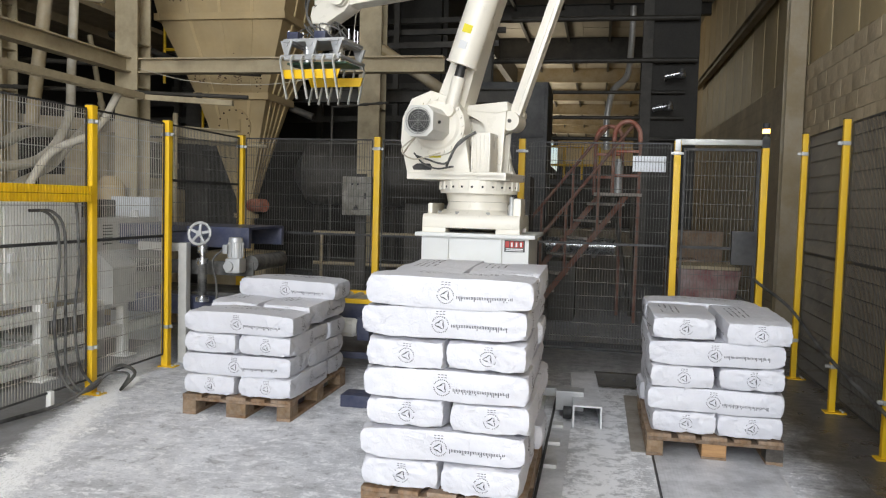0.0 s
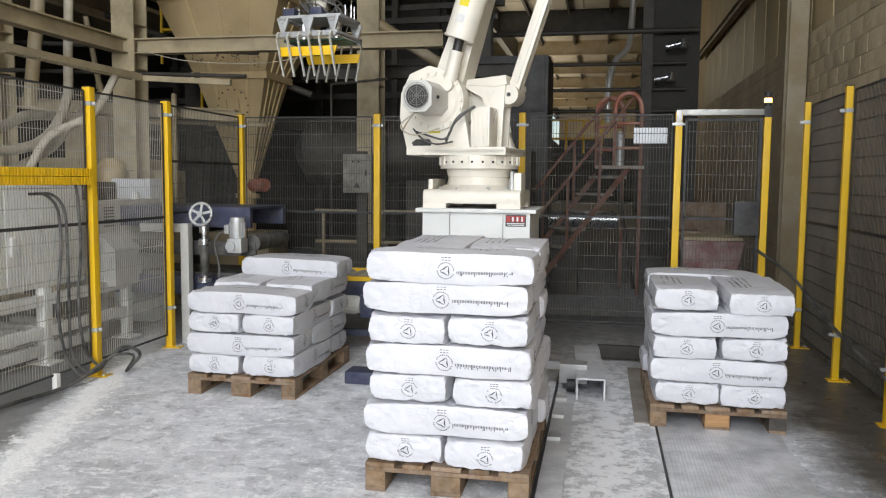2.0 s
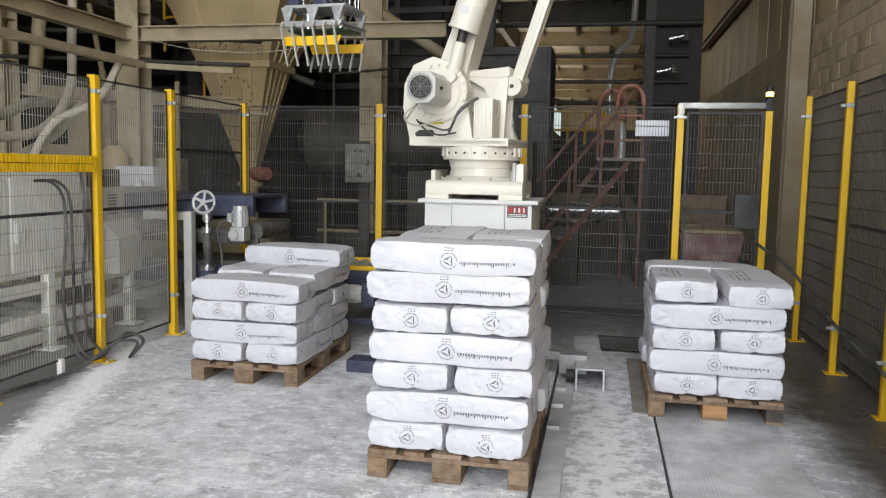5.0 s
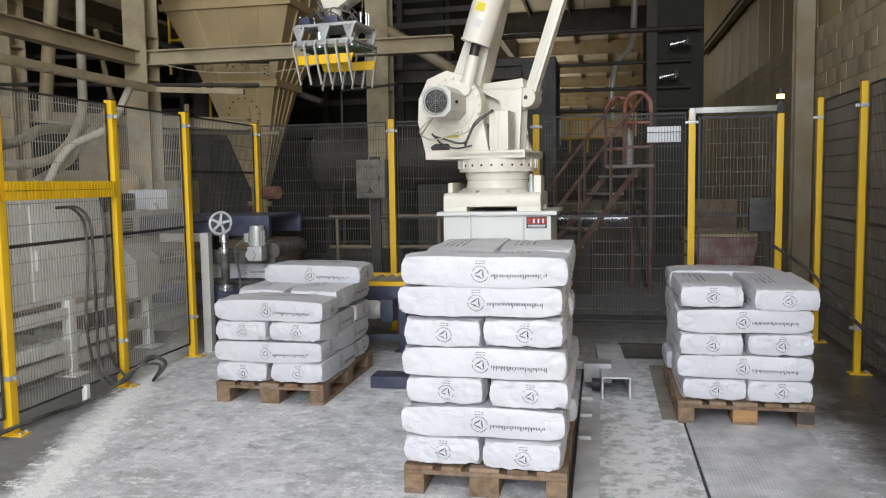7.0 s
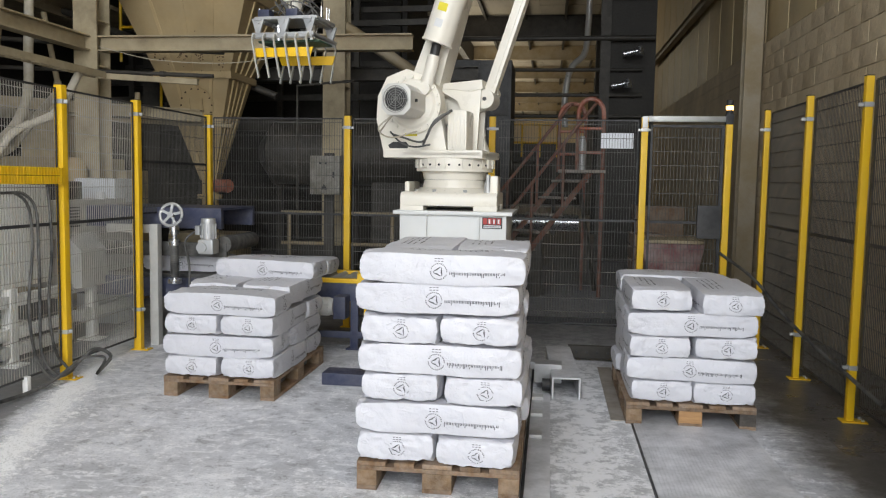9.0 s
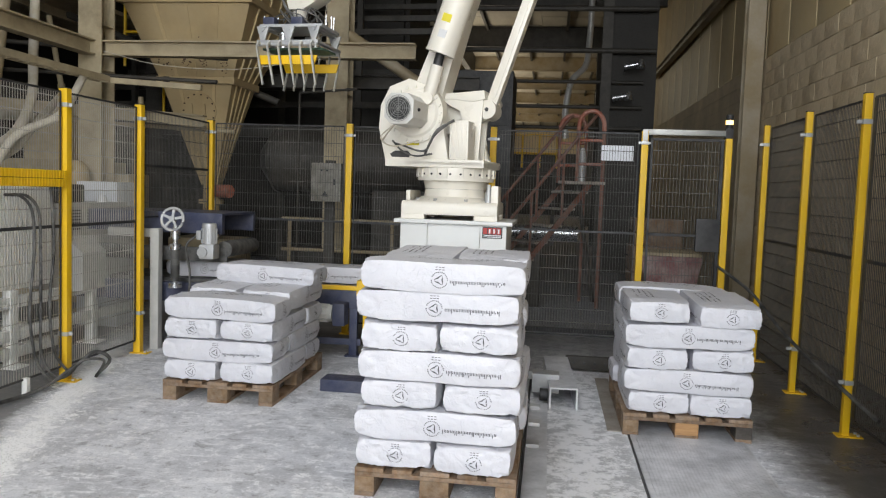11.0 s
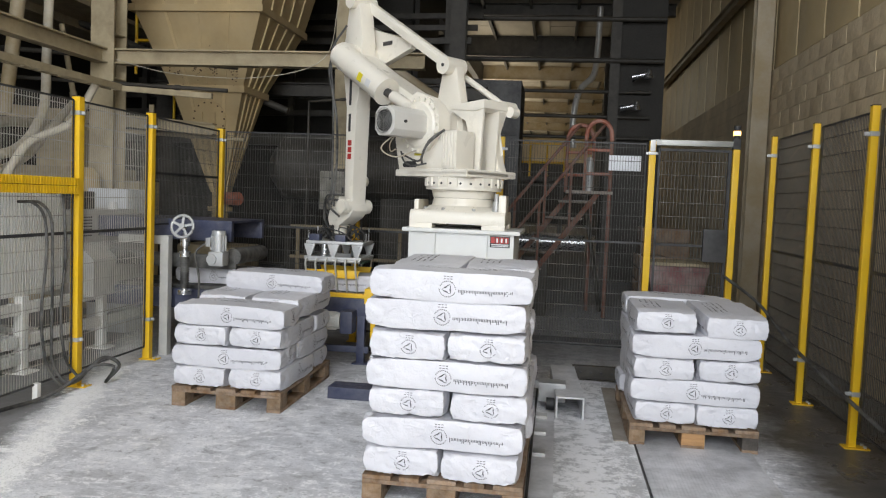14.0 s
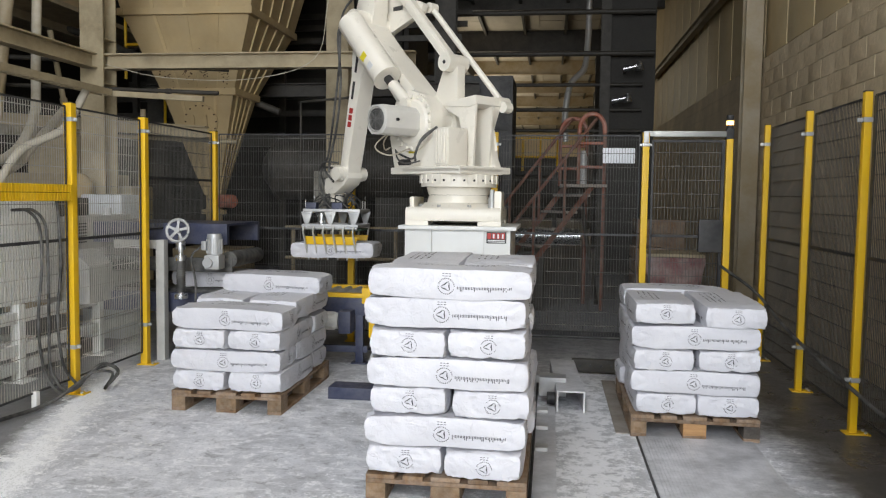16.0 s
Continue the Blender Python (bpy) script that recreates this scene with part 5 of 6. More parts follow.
for s in (-0.06, 0.06):
    bar(b, (-5.0 + s, 3.0, 2.62), (-5.0 + s, 8.1, 2.62), 0.012, 0.07)
bar(b, (-5.05, 8.15, 2.62), (-3.9, 8.15, 2.55), 0.05, 0.06)
for k in range(36):
    bar(b, (-5.06, 3.1 + k * 0.14, 2.6), (-4.94, 3.1 + k * 0.14, 2.6), 0.02, 0.01)
solid("cable_tray", b, BEAM, "perforated cable tray thick with dust", "cable tray")
for a, c, r in (((-5.15, 2.8, 3.12), (-5.15, 5.9, 3.05), 0.045), ((-5.1, 2.8, 3.22), (-5.1, 6.0, 3.14), 0.035)):
    b = B()
    tube(b, a, c, r, n=16)
    solid("tube_lamp", b, PALE, "unlit tube lamp housing on the beam", "lamp")
for pts, r in (([(-5.6, 5.6, 1.9), (-5.4, 6.2, 1.75), (-5.4, 7.0, 1.85), (-5.6, 7.7, 2.3), (-5.7, 7.9, 2.9), (-5.8, 8.1, 3.95)], 0.05),
               ([(-5.9, 5.4, 1.65), (-5.6, 6.4, 1.5), (-5.5, 7.2, 1.75), (-5.6, 7.8, 2.1), (-5.9, 8.7, 2.5)], 0.045),
               ([(-5.3, 6.6, 1.42), (-5.2, 6.9, 1.9), (-5.0, 7.3, 2.15), (-5.0, 7.7, 2.58)], 0.04),
               ([(-6.2, 5.0, 2.1), (-6.0, 6.0, 1.95), (-6.1, 7.2, 2.0), (-6.3, 8.0, 2.2), (-6.4, 8.95, 2.25)], 0.06)):
    b = B()
    hose(b, pts, r, 12)
    solid("dust_hose", b, HOSE, "dusty grey extraction hose", "hose")
b = B()
hose(b, [(-5.1, 8.25, 2.95), (-4.4, 8.25, 2.80), (-3.4, 8.25, 2.78), (-2.7, 8.3, 3.0), (-2.55, 8.3, 3.6), (-2.4, 8.3, 4.4)], 0.0045)
solid("slack_cable", b, HOSE, "slack pale cable slung under the beam", "cable")


# conduits, drop pipes and clamps round the stage column
for a, c, r, mt in (((-8.8, 9.3, 3.35), (-4.1, 9.3, 3.05), 0.03, DARKBEAM), ((-8.8, 9.1, 2.35), (-3.9, 9.1, 2.15), 0.025, BEAM), ((-7.6, 8.2, 2.78), (-3.75, 8.2, 2.62), 0.022, DARKBEAM),
                    ((-6.6, 9.5, 3.6), (-5.9, 9.5, 0.0), 0.035, BEAM), ((-4.9, 8.7, 2.5), (-4.9, 8.7, 0.0), 0.03, BEAM), ((-3.35, 9.85, 2.72), (-3.35, 9.85, 0.0), 0.015, DARKBEAM),
                    ((-3.35, 9.85, 2.72), (-2.6, 9.85, 2.78), 0.015, DARKBEAM), ((-8.5, 10.8, 4.4), (-4.0, 10.9, 2.7), 0.05, DARKBEAM), ((-8.8, 8.0, 4.1), (-5.5, 8.2, 3.7), 0.03, BEAM)):
    b = B()
    tube(b, a, c, r, n=12)
    for t in (0.25, 0.6, 0.85):
        p = Vector(a).lerp(Vector(c), t)
        d = (Vector(c) - Vector(a)).normalized() * 0.03
        tube(b, p - d, p + d, r * 1.35, n=12)
    solid("conduit_pipe", b, mt, "dusty steel conduit pipe with clamps on the stage", "pipe")


def handrail(a, c, z, posts):
    th = thing("platform_rail", pose(0, 0, 0), "yellow tube handrail on the stage", "handrail")
    for dz in (0.5, 1.0):
        b = B()
        tube(b, (*a, z + dz), (*c, z + dz), 0.022, n=10)
        part("rail", b, YELLOW, th)
    for k in range(posts):
        t = k / max(1, posts - 1)
        p = Vector((*a, z)).lerp(Vector((*c, z)), t)
        b = B()
        tube(b, p, p + Vector((0, 0, 1.0)), 0.022, n=10)
        part("rail_post", b, YELLOW, th)


handrail((-7.1, 5.5), (-7.1, 11.5), 4.0, 5)
handrail((-6.3, 12.0), (-5.2, 12.0), 2.5, 3)
handrail((-6.9, 8.9), (-5.7, 8.9), 4.0, 3)
handrail((-6.4, 11.0), (-4.9, 11.0), 3.2, 4)
b = B()
box(b, -9.0, -6.5, 5.0, 12.5, 3.94, 4.0)
solid("stage_floor", b, BEAM, "dusty steel platform floor", "platform")
b = B()
box(b, -8.4, -7.3, 9.2, 11.5, 4.0, 6.4, 0.02)
for k in range(3):
    box(b, -7.3, -7.28, 9.3 + k * 0.72, 9.9 + k * 0.72, 4.1, 6.3, 0.005)
solid("filter_house", b, CLAD, "tan dust filter housing on the stage", "filter")
b = B()
mb = thing("feed_machine", pose(0, 0, 0), "pale dusty machine housing behind the fence", "machine")
box(b, -6.9, -5.75, 8.9, 9.9, 0, 1.75, 0.02)
part("housing", b, BEAM, mb)
b = B()
box(b, -6.6, -6.0, 9.0, 9.7, 1.75, 2.3, 0.02)
part("top_box", b, BEAM, mb)
b = B()
box(b, -5.2, -4.3, 10.0, 10.7, 0, 0.78, 0.02)
solid("screw_feeder", b, BEAM, "dusty feeder housing below the hopper", "machine")
b = B()
box(b, -5.6, -5.1, 8.8, 9.3, 0.0, 1.6, 0.02)
solid("junction_cabinet", b, BEAM, "dusty upright junction cabinet", "cabinet")
b = B()
tube(b, (-5.35, 8.1, 1.30), (-5.35, 8.1, 1.62), 0.16, n=20)
tube(b, (-5.35, 8.1, 1.62), (-5.35, 8.1, 1.72), 0.16, 0.08, n=20)
solid("powder_drum", b, HOPPER, "small tan drum on the machine", "drum")
tank = thing("dust_tank", pose(0, 0, 0), "grey horizontal tank thick with dust", "tank")
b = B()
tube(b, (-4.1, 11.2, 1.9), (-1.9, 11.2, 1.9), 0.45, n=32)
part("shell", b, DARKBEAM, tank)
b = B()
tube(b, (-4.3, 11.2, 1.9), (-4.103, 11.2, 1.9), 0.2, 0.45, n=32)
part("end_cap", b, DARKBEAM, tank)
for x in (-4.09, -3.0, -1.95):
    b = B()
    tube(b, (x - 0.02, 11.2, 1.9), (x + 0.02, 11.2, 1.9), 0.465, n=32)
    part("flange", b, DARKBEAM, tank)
b = B()
tube(b, (-4.66, 10.3, 1.42), (-4.42, 10.2, 1.42), 0.09, n=18)
solid("valve_drive", b, REDPAINT, "faded orange valve drive", "valve")

eb = thing("switch_cabinet", pose(-2.77, 9.2, 1.35), "beige grey electrical switch cabinet on a column", "cabinet")
b = B()
box(b, -0.18, 0.18, -0.08, 0.08, 0, 0.46, 0.008)
part("body", b, DULL, eb)
b = B()
box(b, -0.165, 0.165, -0.092, -0.08, 0.015, 0.445, 0.004)
part("door", b, DULL, eb)
for x in (-0.05, 0.02):
    b = B()
    tube(b, (x, -0.092, 0.37), (x, -0.105, 0.37), 0.012, n=12)
    part("knob", b, BLACK, eb)
b = B()
box(b, 0.10, 0.12, -0.1, -0.092, 0.2, 0.27, 0.002)
part("latch", b, BLACK, eb)
b = B()
prism(b, [(-0.045, 0.06), (0.035, 0.06), (-0.005, 0.13)], -0.094, -0.0925)
part("warning_triangle", b, BLACK, eb)
b = B()
box(b, -2.83, -2.71, 9.29, 9.35, 0, 1.85, 0.004)
solid("cabinet_post", b, DARKBEAM, "dark post carrying the switch cabinet", "post")

# low line of machines behind the back fence
b = B()
for z, mt in ((1.12, 0), (0.74, 0)):
    tube(b, (-3.4, 9.4, z), (-0.6, 9.4, z), 0.022, n=10)
for x in (-3.3, -2.0, -0.7):
    tube(b, (x, 9.4, 0), (x, 9.4, 1.12), 0.022, n=10)
solid("pipe_rail", b, TANBEAM, "rusty tan pipe barrier behind the fence", "handrail")
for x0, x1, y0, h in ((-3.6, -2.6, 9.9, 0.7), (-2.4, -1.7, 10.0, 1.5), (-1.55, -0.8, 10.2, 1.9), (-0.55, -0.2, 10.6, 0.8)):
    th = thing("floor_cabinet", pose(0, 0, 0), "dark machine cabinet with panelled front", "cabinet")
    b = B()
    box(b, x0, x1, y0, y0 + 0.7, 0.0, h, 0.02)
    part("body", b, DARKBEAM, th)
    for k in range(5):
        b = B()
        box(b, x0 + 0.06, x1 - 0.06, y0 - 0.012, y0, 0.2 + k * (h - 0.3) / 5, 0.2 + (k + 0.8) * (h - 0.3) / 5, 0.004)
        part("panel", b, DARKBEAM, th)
ds = thing("dark_enclosure", pose(0, 0, 0), "tall dark steel enclosure with sheet panels", "enclosure")
b = B()
box(b, -1.75, -0.72, 11.9, 13.1, 0, 3.35, 0.02)
part("body", b, BLACK, ds)
for k in range(4):
    b = B()
    box(b, -1.70, -0.77, 11.88, 11.9, 0.1 + k * 0.81, 0.86 + k * 0.81, 0.006)
    part("sheet", b, BLACK, ds)

# far lattice of dark rails under the roof
for k in range(9):
    b = B()
    bar(b, (-8.8, 13.6 + (k % 3) * 0.9, 2.9 + k * 0.42), (-1.7, 13.6 + (k % 3) * 0.9, 3.0 + k * 0.42), 0.08, 0.1)
    solid("trim_cross_rail", b, DARKBEAM, "dark steel cross rail in the stage frame", "beam", kind="structure")
for k in range(5):
    b = B()
    bar(b, (-8.0 + k * 1.45, 14.2, 0), (-8.0 + k * 1.45, 14.2, 6.6), 0.1, 0.1, (0, 1, 0))
    solid("trim_cross_rail", b, DARKBEAM, "dark steel upright in the stage frame", "beam", kind="structure")
for z in (4.35, 5.15):
    b = B()
    tube(b, (-2.4, 15.8, z), (1.8, 15.8, z), 0.05, n=10)
    solid("trim_pipe", b, DARKBEAM, "dark pipe under the roof", "pipe", kind="structure")

# ---- red stairs behind the gate ----
st = thing("red_stairs", pose(0, 0, 0), "rusty red steel stairs with tube handrails", "stairs")
TOP, RUN, ACROSS = Vector((0.26, 11.1, 1.7)), Vector((-1.25, -0.75, -1.66)), Vector((0.53, -0.85, 0.0))
for k in (-0.33, 0.33):
    p = TOP + ACROSS * k
    b = B()
    bar(b, p, p + RUN, 0.02, 0.07)
    part("stringer", b, DULLRED, st)
    b = B()
    up = Vector((0, 0, 0.86))
    hose(b, [p + Vector((0.1, 0, 0.95)), p + up, p + RUN * 0.5 + up, p + RUN * 0.94 + up], 0.022, 10)
    part("handrail", b, DULLRED, st)
    for t in (0.3, 0.62, 0.92):
        q = p + RUN * t
        b = B()
        tube(b, q, q + up, 0.018, n=8)
        part("rail_post", b, DULLRED, st)
for k in range(7):
    q = TOP + RUN * ((k + 0.6) / 7.3)
    b = B()
    for s in (-0.07, 0.0, 0.07):
        d = Vector((RUN.x, RUN.y, 0)).normalized() * s
        bar(b, q + d - ACROSS * 0.315, q + d + ACROSS * 0.315, 0.055, 0.03)
    part("tread", b, TREAD, st)
b = B()
bar(b, (0.31, 10.75, 1.7), (0.31, 11.5, 1.7), 0.62, 0.04)
part("landing", b, TREAD, st)
for y, x0, x1 in ((10.78, 0.24, 0.58), (11.46, 0.0, 0.37)):
    for x in (x0, x1):
        b = B()
        tube(b, (x, y, 0.0 if x == x1 else 1.7), (x, y, 2.45), 0.026, n=10)
        part("stair_post", b, DULLRED, st)
    b = B()
    hose(b, [(x0, y, 2.4), (x0 + 0.02, y, 2.55), (x0 + 0.11, y, 2.65), (x1 - 0.11, y, 2.65), (x1 - 0.02, y, 2.55), (x1, y, 2.4)], 0.03, 10)
    part("hoop", b, REDPAINT, st)
    for z in (2.27, 1.95):
        b = B()
        tube(b, (x0, y, z), (x1, y, z), 0.02, n=10)
        part("crossbar", b, REDPAINT, st)
b = B()
bar(b, (0.56, 11.42, 0.0), (0.26, 10.85, 1.66), 0.04, 0.05)
part("brace", b, DARKBEAM, st)
b = B()
tube(b, (0.32, 11.3, 1.722), (0.32, 11.3, 2.1), 0.06, n=18)
tube(b, (0.32, 11.3, 2.1), (0.32, 11.3, 2.2), 0.06, 0.035, n=18)
solid("steel_bottle", b, GALV, "pale steel bottle by the stairs", "bottle")
b = B()
hose(b, [(0.72, 20.0, 6.4), (0.70, 20.0, 5.4), (0.62, 19.8, 4.7), (0.30, 19.6, 4.3), (0.18, 19.5, 3.6), (0.2, 19.5, 2.9)], 0.075, 14, 10)
solid("foil_duct", b, DUCT, "crinkled shiny foil duct hanging down", "duct")
beam_thing("trim_bay_column", (0.88, 15.9, 0), (0.88, 15.9, 6.6), 0.19, 0.2, DARKBEAM, "dark steel column at the bay corner", (0, 1, 0), "column")
mz = thing("mezzanine", pose(0, 0, 0), "dark steel mezzanine with yellow lattice rail", "platform")
b = B()
box(b, -2.6, 0.1, 24.0, 27.0, 2.2, 2.32, 0.01)
part("deck", b, DARKBEAM, mz)
for x in (-2.5, 0.0):
    for y in (24.1, 26.9):
        b = B()
        box(b, x - 0.06, x + 0.06, y - 0.06, y + 0.06, 0, 2.2)
        part("leg", b, DARKBEAM, mz)
for z in (2.75, 3.3):
    b = B()
    tube(b, (-2.55, 24.08, z), (0.05, 24.08, z), 0.035, n=8)
    part("rail", b, YELLOW, mz)
for k in range(6):
    b = B()
    tube(b, (-2.55 + k * 0.52, 24.08, 2.32), (-2.55 + k * 0.52, 24.08, 3.3), 0.035, n=8)
    part("rail_post", b, YELLOW, mz)
for p in ((1.2, 15.5, 4.0), (1.0, 15.5, 3.4)):
    fl = thing("flood_lamp", pose(*p), "unlit bright metal lamp on the dark wall", "lamp")
    b = B()
    tube(b, (0, 0, 0), (0.26, -0.06, 0.05), 0.06, 0.045, n=16)
    part("housing", b, STEEL, fl)
    b = B()
    tube(b, (0.29, -0.06, -0.03), (0.29, -0.06, 0.13), 0.085, 0.04, n=16)
    part("shade", b, STEEL, fl)
    b = B()
    tube(b, (0.05, 0, 0), (0.05, 16.0 - p[1], 0.0), 0.02, n=10)
    part("arm", b, DARKBEAM, fl)
b = B()
tube(b, (-0.75, 12.6, 0.92), (0.35, 12.6, 0.92), 0.13, n=24)
solid("steel_roller", b, STEEL, "bright steel pipe lying behind the stairs", "pipe")
for x0, x1, y0, z1 in ((1.1, 1.75, 11.3, 1.25), (0.9, 1.25, 9.6, 0.95)):
    th = thing("wooden_crate", pose(0, 0, 0), "rough wooden crate standing in the dark", "crate")
    for k in range(6):
        b = B()
        z = z1 * k / 6
        box(b, x0, x1, y0, y0 + 0.02, z + 0.01, z + z1 / 6 - 0.012, 0.002)
        box(b, x0, x0 + 0.02, y0 + 0.025, y0 + 0.7, z + 0.01, z + z1 / 6 - 0.012, 0.002)
        part("slat", b, WOOD, th)
    b = B()
    box(b, x0 + 0.03, x1, y0 + 0.03, y0 + 0.7, 0.0, z1 - 0.02)
    part("case", b, WOOD, th)
b = B()
prism(b, [(1.05, 0.25), (1.5, 0.25), (1.62, 0.88), (0.93, 0.88)], 9.0, 9.6, 0.02)
wb = solid("dust_barrow", b, MAROON, "maroon tipping barrow with powder on its rim", "barrow")
b = B()
box(b, 0.95, 1.6, 8.98, 9.62, 0.88, 0.92, 0.015)
solid("sack_cloth", b, BEAM, "dusty folded sacking on the barrow", "sacking")

# ---- floor fittings ----
b = B()
box(b, 0.47, 1.18, 2.3, 5.9, 0.0, 0.006, 0.002)
studs = B()
for i in range(64):
    for j in range(100):
        x, y = 0.50 + i * 0.020, 2.62 + j * 0.024
        if y > 5.0 or x > 1.165:
            continue
        d = 0.006 if (i + j) % 2 else -0.006
        vs = [bm_v for bm_v in ((x - 0.006, y - d, 0.0062), (x, y - 0.002, 0.0085), (x + 0.006, y + d, 0.0062), (x, y + 0.003, 0.0062))]
        f = [studs.verts.new(v) for v in vs]
        studs.faces.new(f)
plate = solid("checker_plate", b, PLATE, "worn steel checker plate set on the floor", "floor plate", kind="structure")
tagged(part("plate_studs", studs, PLATE, plate), kind="stuff")
gd = thing("floor_guide", pose(0, 0, 0), "galvanised steel floor guide beside the pallet bay", "floor guide")
b = B()
box(b, -0.205, -0.19, 2.2, 6.4, 0, 0.02)
part("gap_strip", b, BLACK, gd)
b = B()
box(b, -0.188, -0.06, 2.2, 5.6, 0.0, 0.012, 0.002)
part("flat_bar", b, PLATE, gd)
for y in (4.55, 5.0, 5.4):
    b = B()
    box(b, -0.186, -0.11, y, y + 0.09, 0.012, 0.035, 0.004)
    part("guide_bracket", b, GALV, gd)
b = B()
box(b, -0.18, 0.02, 5.75, 5.9, 0.05, 0.19, 0.005)
box(b, -0.5, -0.02, 5.95, 6.05, 0.10, 0.16, 0.004)
part("stop_box", b, GALV, gd)
b = B()
bar(b, (0.05, 5.5, 0.15), (0.0, 6.6, 0.15), 0.2, 0.012)
bar(b, (0.144, 5.5, 0.075), (0.094, 6.6, 0.075), 0.012, 0.15)
bar(b, (-0.044, 5.5, 0.075), (-0.094, 6.6, 0.075), 0.012, 0.15)
part("channel_bar", b, PLATE, gd)
b = B()
tube(b, (-0.12, 5.66, 0.06), (-0.06, 5.66, 0.06), 0.045, n=18)
part("roller", b, BLACK, gd)
b = B()
box(b, 0.09, 0.75, 6.78, 6.84, 0.02, 0.13, 0.004)
sb = part("cross_stop", b, DARKBEAM, gd, "dark perforated cross bar")
b = B()
for k in range(6):
    tube(b, (0.16 + k * 0.09, 6.775, 0.075), (0.16 + k * 0.09, 6.781, 0.075), 0.012, n=10)
part("hole", b, BLACK, sb)
b = B()
box(b, 0.452, 0.466, 2.2, 6.6, 0.0, 0.005)
solid("floor_joint", b, BLACK, "dark joint along the checker plate", "floor joint", kind="structure")
# thin sheet put in for a strip of darker bare floor
b = B()
prism(b, [(0.33, 0.0), (0.33, 0.006), (0.44, 0.006), (0.44, 0.0)], 5.05, 6.55)
solid("steel_strip", b, TREAD, "thin dark strip on the floor beside the pallet", "floor plate", kind="structure")
b = B()
box(b, -1.75, -1.3, 5.55, 5.75, 0.0, 0.09, 0.006)
solid("pallet_stop", b, BLUE, "navy steel pallet stop on the floor", "pallet stop")
b = B()
box(b, -1.2, 0.9, 8.7, 8.74, 0.0, 0.05)
solid("floor_threshold", b, BLACK, "low black threshold across the floor", "threshold")

# swept powder along the machine side
rnd = random.Random(4)
b = B()
for k in range(700):
    x, y = rnd.choice(((-2.9, 4.9), (0.1, 5.5), (0.25, 4.2), (-3.1, 5.4), (-2.6, 4.2)))
    x, y = x + rnd.gauss(0, 0.16), y + rnd.gauss(0, 0.3)
    if -1.05 < x < -0.15 and y < 5:
        continue
    r = rnd.uniform(0.003, 0.010)
    ring = [b.verts.new((x + math.cos(1.047 * i) * r * rnd.uniform(0.6, 1.5), y + math.sin(1.047 * i) * r * rnd.uniform(0.6, 1.8), 0.0015)) for i in range(6)]
    top = b.verts.new((x, y, 0.002 + r * 0.2))
    for i in range(6):
        b.faces.new((ring[i], ring[(i + 1) % 6], top))
for k in range(3800):
    y = rnd.uniform(3.0, 5.9)
    x = -2.94 - 0.34 * (y - 3.7) + rnd.gauss(0, 0.09)
    y += rnd.gauss(0, 0.05)
    r = rnd.uniform(0.0015, 0.0045)
    ring = [b.verts.new((x + math.cos(1.257 * i) * r * rnd.uniform(0.6, 1.5), y + math.sin(1.257 * i) * r * rnd.uniform(0.6, 1.8), 0.0015)) for i in range(5)]
    top = b.verts.new((x, y, 0.002 + r * 0.3))
    for i in range(5):
        b.faces.new((ring[i], ring[(i + 1) % 5], top))
solid("spilled_powder", b, POWDER, "crumbs of spilled white powder on the floor", "powder", kind="stuff")

# ---- moving sacks on the conveyor ----
picked = sack(pose(-2.15, 7.17, 0.712), 2, "sacks on the conveyor", LOOK + ", lifted off rollers")
queued = sack(pose(-3.6, 7.17, 0.712), 5, "sacks on the conveyor", LOOK + ", on conveyor")

# ---- block wall pieces ----
BL, BH = 0.4, 0.2
protos = []
for k in range(5):
    rnd = random.Random(k)
    q = B()
    box(q, -0.004 - rnd.uniform(0, 0.007), 0.0, 0.0008, BL - 0.0008, 0.004, BH - 0.004, 0.003)
    for v in q.verts:
        v.co.y += rnd.uniform(-0.002, 0.002)
        v.co.z += rnd.uniform(-0.0025, 0.0025)
    protos.append(mesh_of("block", q, BLOCK))
rest = B()
rnd = random.Random(9)
for row in range(17):
    y = -7.0 + (0.2 if row % 2 else 0)
    while y < 25.5:
        if 5.2 <= y <= 12.2:
            ob = new("block", protos[rnd.randrange(5)])
            ob.parent = wall_right
            ob.location = (WX, y, row * BH)
        else:
            box(rest, WX - 0.007, WX, y + 0.0008, y + BL - 0.0008, row * BH + 0.004, row * BH + BH - 0.004)
        y += BL
tagged(part("block_rest", rest, BLOCK, wall_right), kind="stuff")


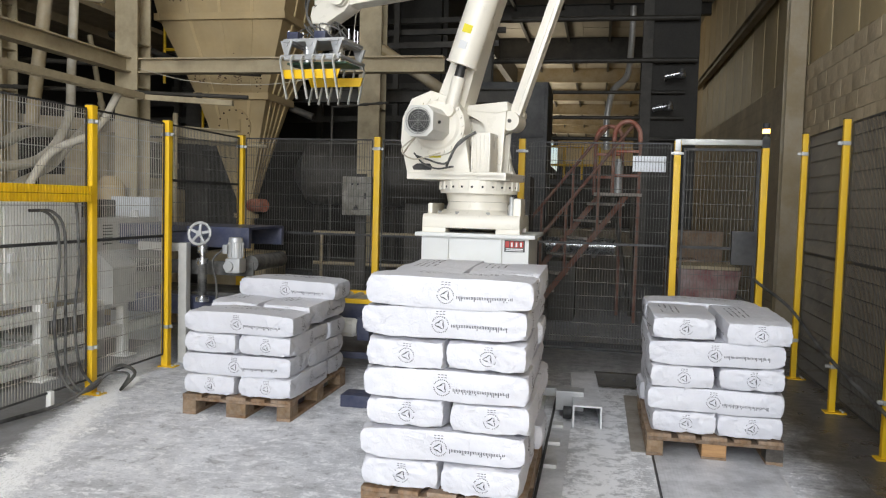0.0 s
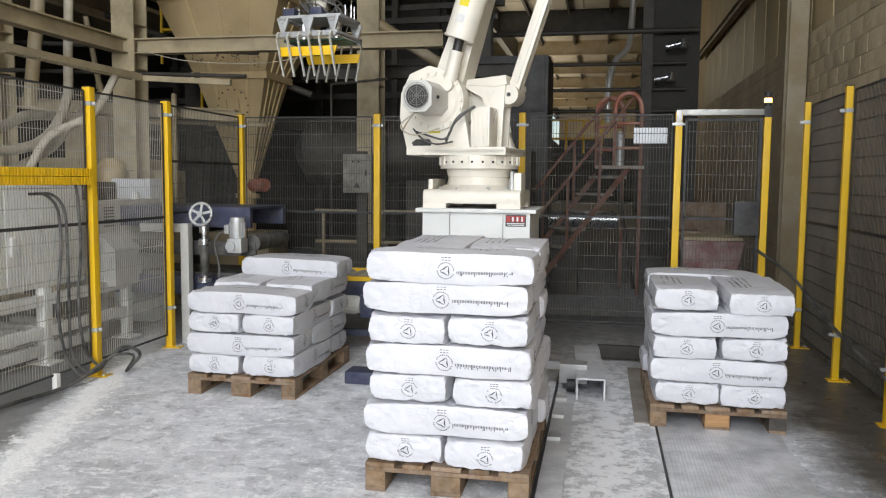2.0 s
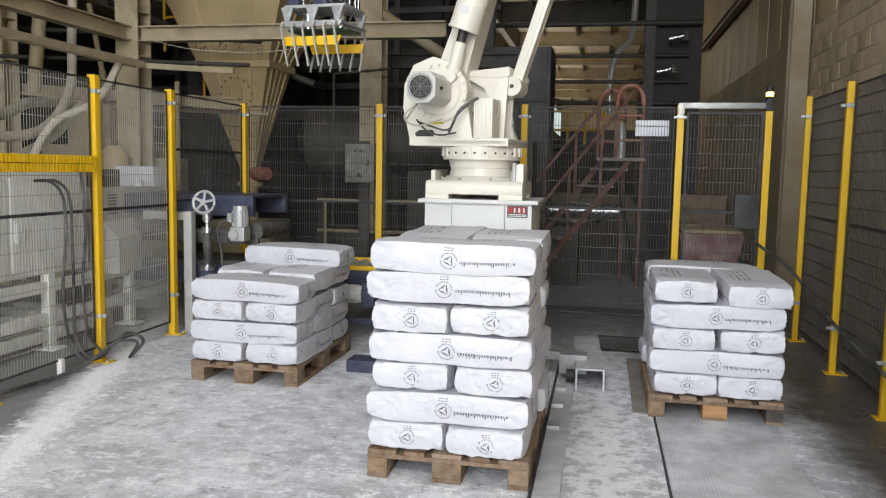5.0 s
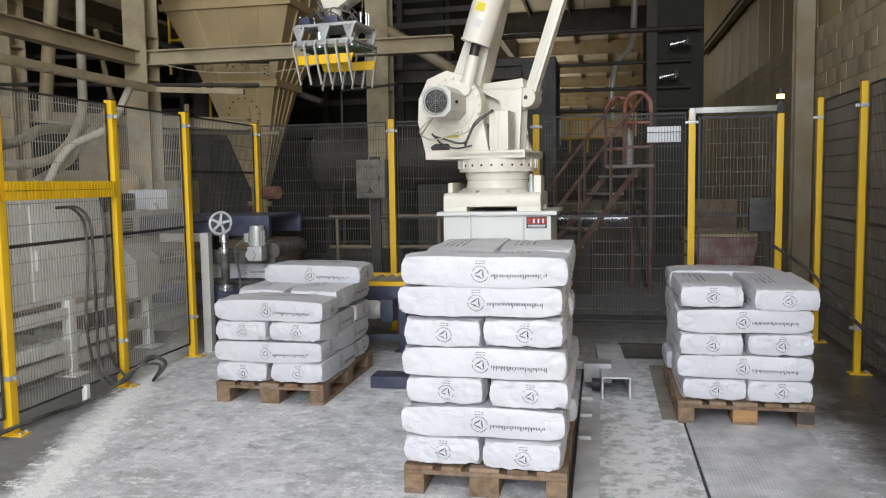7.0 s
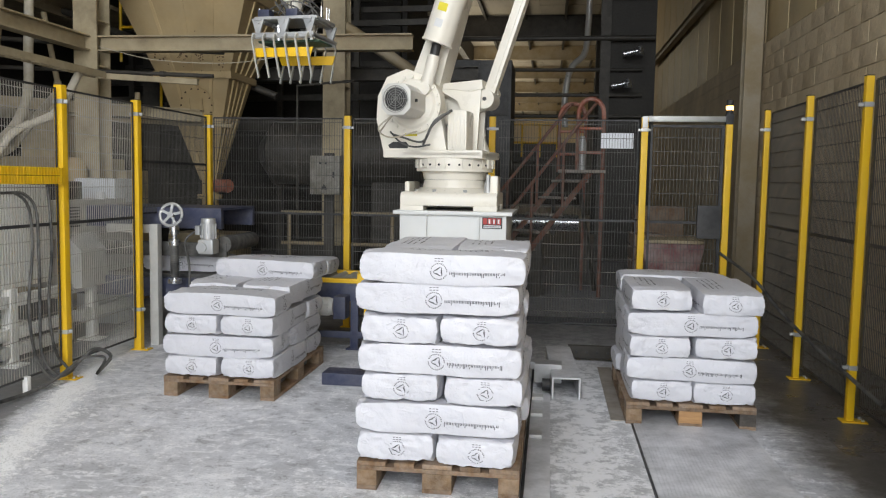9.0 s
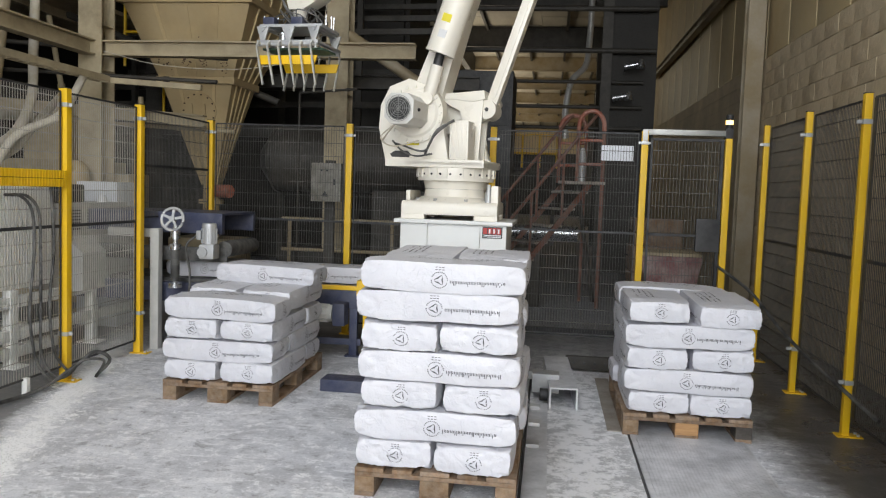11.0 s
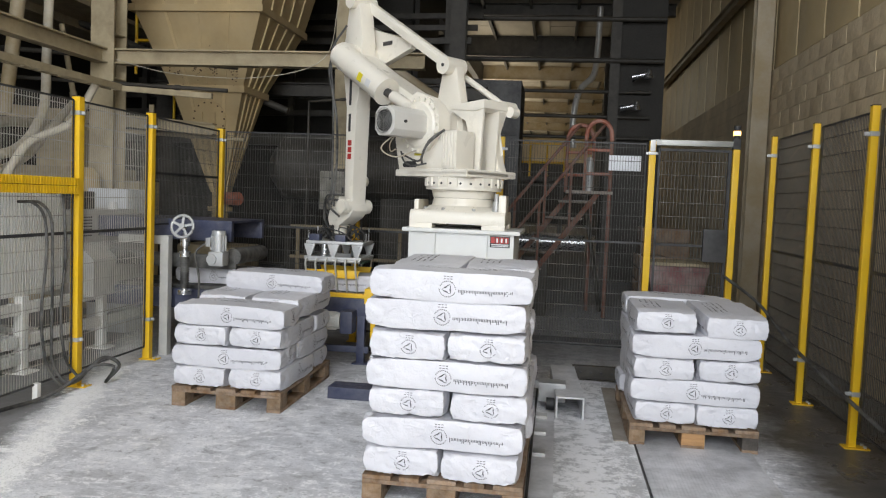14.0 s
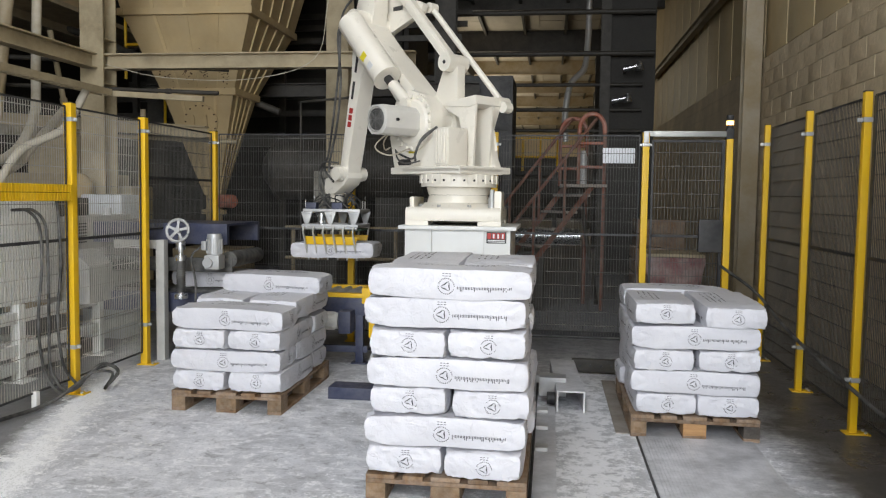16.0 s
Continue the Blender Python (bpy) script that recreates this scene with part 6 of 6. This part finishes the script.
# ---- movement ----
# seconds, heading in degrees, reach and height of the tool flange
TOOL = [(0.0, 81.0, 1.412, 2.91), (12.1, 81.0, 1.412, 2.91), (12.2, 80.8, 1.412, 2.8), (12.3, 80.3, 1.415, 2.66), (12.4, 79.0, 1.43, 2.48), (12.5, 77.6, 1.42, 2.28),
        (12.6, 75.2, 1.42, 2.11), (12.7, 72.5, 1.42, 1.93), (12.8, 69.5, 1.43, 1.775), (12.9, 66.5, 1.445, 1.69), (13.0, 63.5, 1.46, 1.62), (13.1, 60.5, 1.475, 1.53),
        (13.2, 57.6, 1.49, 1.4), (13.3, 55.6, 1.52, 1.29), (13.4, 54.4, 1.55, 1.23), (13.6, 54.0, 1.57, 1.17), (14.0, 54.0, 1.572, 1.157), (14.5, 54.0, 1.572, 1.157),
        (15.4, 54.0, 1.565, 1.157), (15.5, 53.8, 1.57, 1.195), (15.6, 53.4, 1.58, 1.27), (15.7, 53.0, 1.595, 1.34), (15.8, 52.6, 1.61, 1.39), (15.9, 52.2, 1.625, 1.425),
        (16.0, 52.0, 1.635, 1.455)]
FF, FD = 0.20, 0.27  # flange before and below the wrist


def solve(r, z):
    """Lean of the lower arm and dip of the upper arm, in radians."""
    x, y = r - SH[0] - FF, z + FD - PEDZ - SH[1]
    d = math.hypot(x, y)
    a = math.atan2(x, y) - math.acos(max(-1, min(1, (L1 * L1 + d * d - L2 * L2) / (2 * L1 * d))))
    return a, math.atan2(-(y - L1 * math.cos(a)), x - L1 * math.sin(a))


def motions():
    rows = {n: [] for n in ("turret", "lower", "crank", "rod", "tie", "upper", "level", "wrod", "wrist", "grip")}
    for t, h, r, z in TOOL:
        a, b = solve(r, z)
        T = pose(0, 0, 0, 0, 0, h + 90)
        ra, rb = pose(0, 0, 0, 0, math.degrees(a), 0), pose(0, 0, 0, 0, math.degrees(b), 0)
        S0 = Vector((SH[0], 0, SH[1]))
        u, v = Vector((math.sin(a), 0, math.cos(a))), Vector((math.cos(b), 0, -math.sin(b)))
        E0 = S0 + u * L1
        at = lambda p, rot=Matrix(): T @ Matrix.Translation(p) @ rot
        rows["turret"].append((t, T))
        rows["lower"].append((t, at(S0, ra)))
        rows["crank"].append((t, at(S0, rb)))
        rows["rod"].append((t, at(S0 - v * CR + Vector((0, -0.06, 0)), ra)))
        rows["tie"].append((t, at(S0 + Vector((-0.52, -0.28, 0.13)), ra)))
        rows["upper"].append((t, at(E0, rb)))
        rows["level"].append((t, at(E0)))
        rows["wrod"].append((t, at(E0 + Vector((0.12, -0.17, 0.24)), rb)))
        rows["wrist"].append((t, at(E0 + v * L2)))
        k = max(0.0, min(1.0, (h - 54) / 27))
        d = Vector((-math.sin(radians(h)), math.cos(radians(h)), 0))
        rows["grip"].append((t, pose(RBX + d.x * r, RBY + d.y * r, z, 0, 0, -6 * k)))
    for n, ob in (("turret", turret), ("lower", lower), ("crank", crank), ("rod", rod), ("tie", tie), ("upper", upper), ("level", level), ("wrod", wrod), ("wrist", wrist), ("grip", grip)):
        walk(ob, rows[n])
    # the forks stand open and swing in under the sack
    for ob, s in ((comb_front, -1), (comb_rear, 1)):
        o, c = pose(0, s * 0.25, -0.235, s * 4), pose(0, s * 0.25, -0.235, s * -8)
        walk(ob, [(0, o), (14.3, o), (14.7, pose(0, s * 0.25, -0.235, s * -3)), (15.0, c), (16.0, c)])
    g = dict((t, m) for t, m in rows["grip"])
    g0 = g[15.4]
    rest = pose(g0.translation.x, g0.translation.y, 0.712)
    rel = g0.inverted() @ rest
    on = lambda x: pose(x, 7.17, 0.712)
    walk(picked, [(0, on(-5.8)), (6.0, on(-4.9)), (7.0, on(-3.4)), (7.5, on(-2.89)), (8.0, on(-2.76)), (9.0, on(-2.51)), (9.6, on(-2.36)), (10.4, rest), (15.4, rest)] + [(t, g[t] @ rel) for t in (15.5, 15.6, 15.7, 15.8, 15.9, 16.0)])
    walk(queued, [(0, on(-6.9)), (6.0, on(-6.0)), (7.0, on(-4.6)), (7.5, on(-3.92)), (9.0, on(-3.53)), (10.4, on(-3.3)), (16.0, on(-3.3))])


motions()
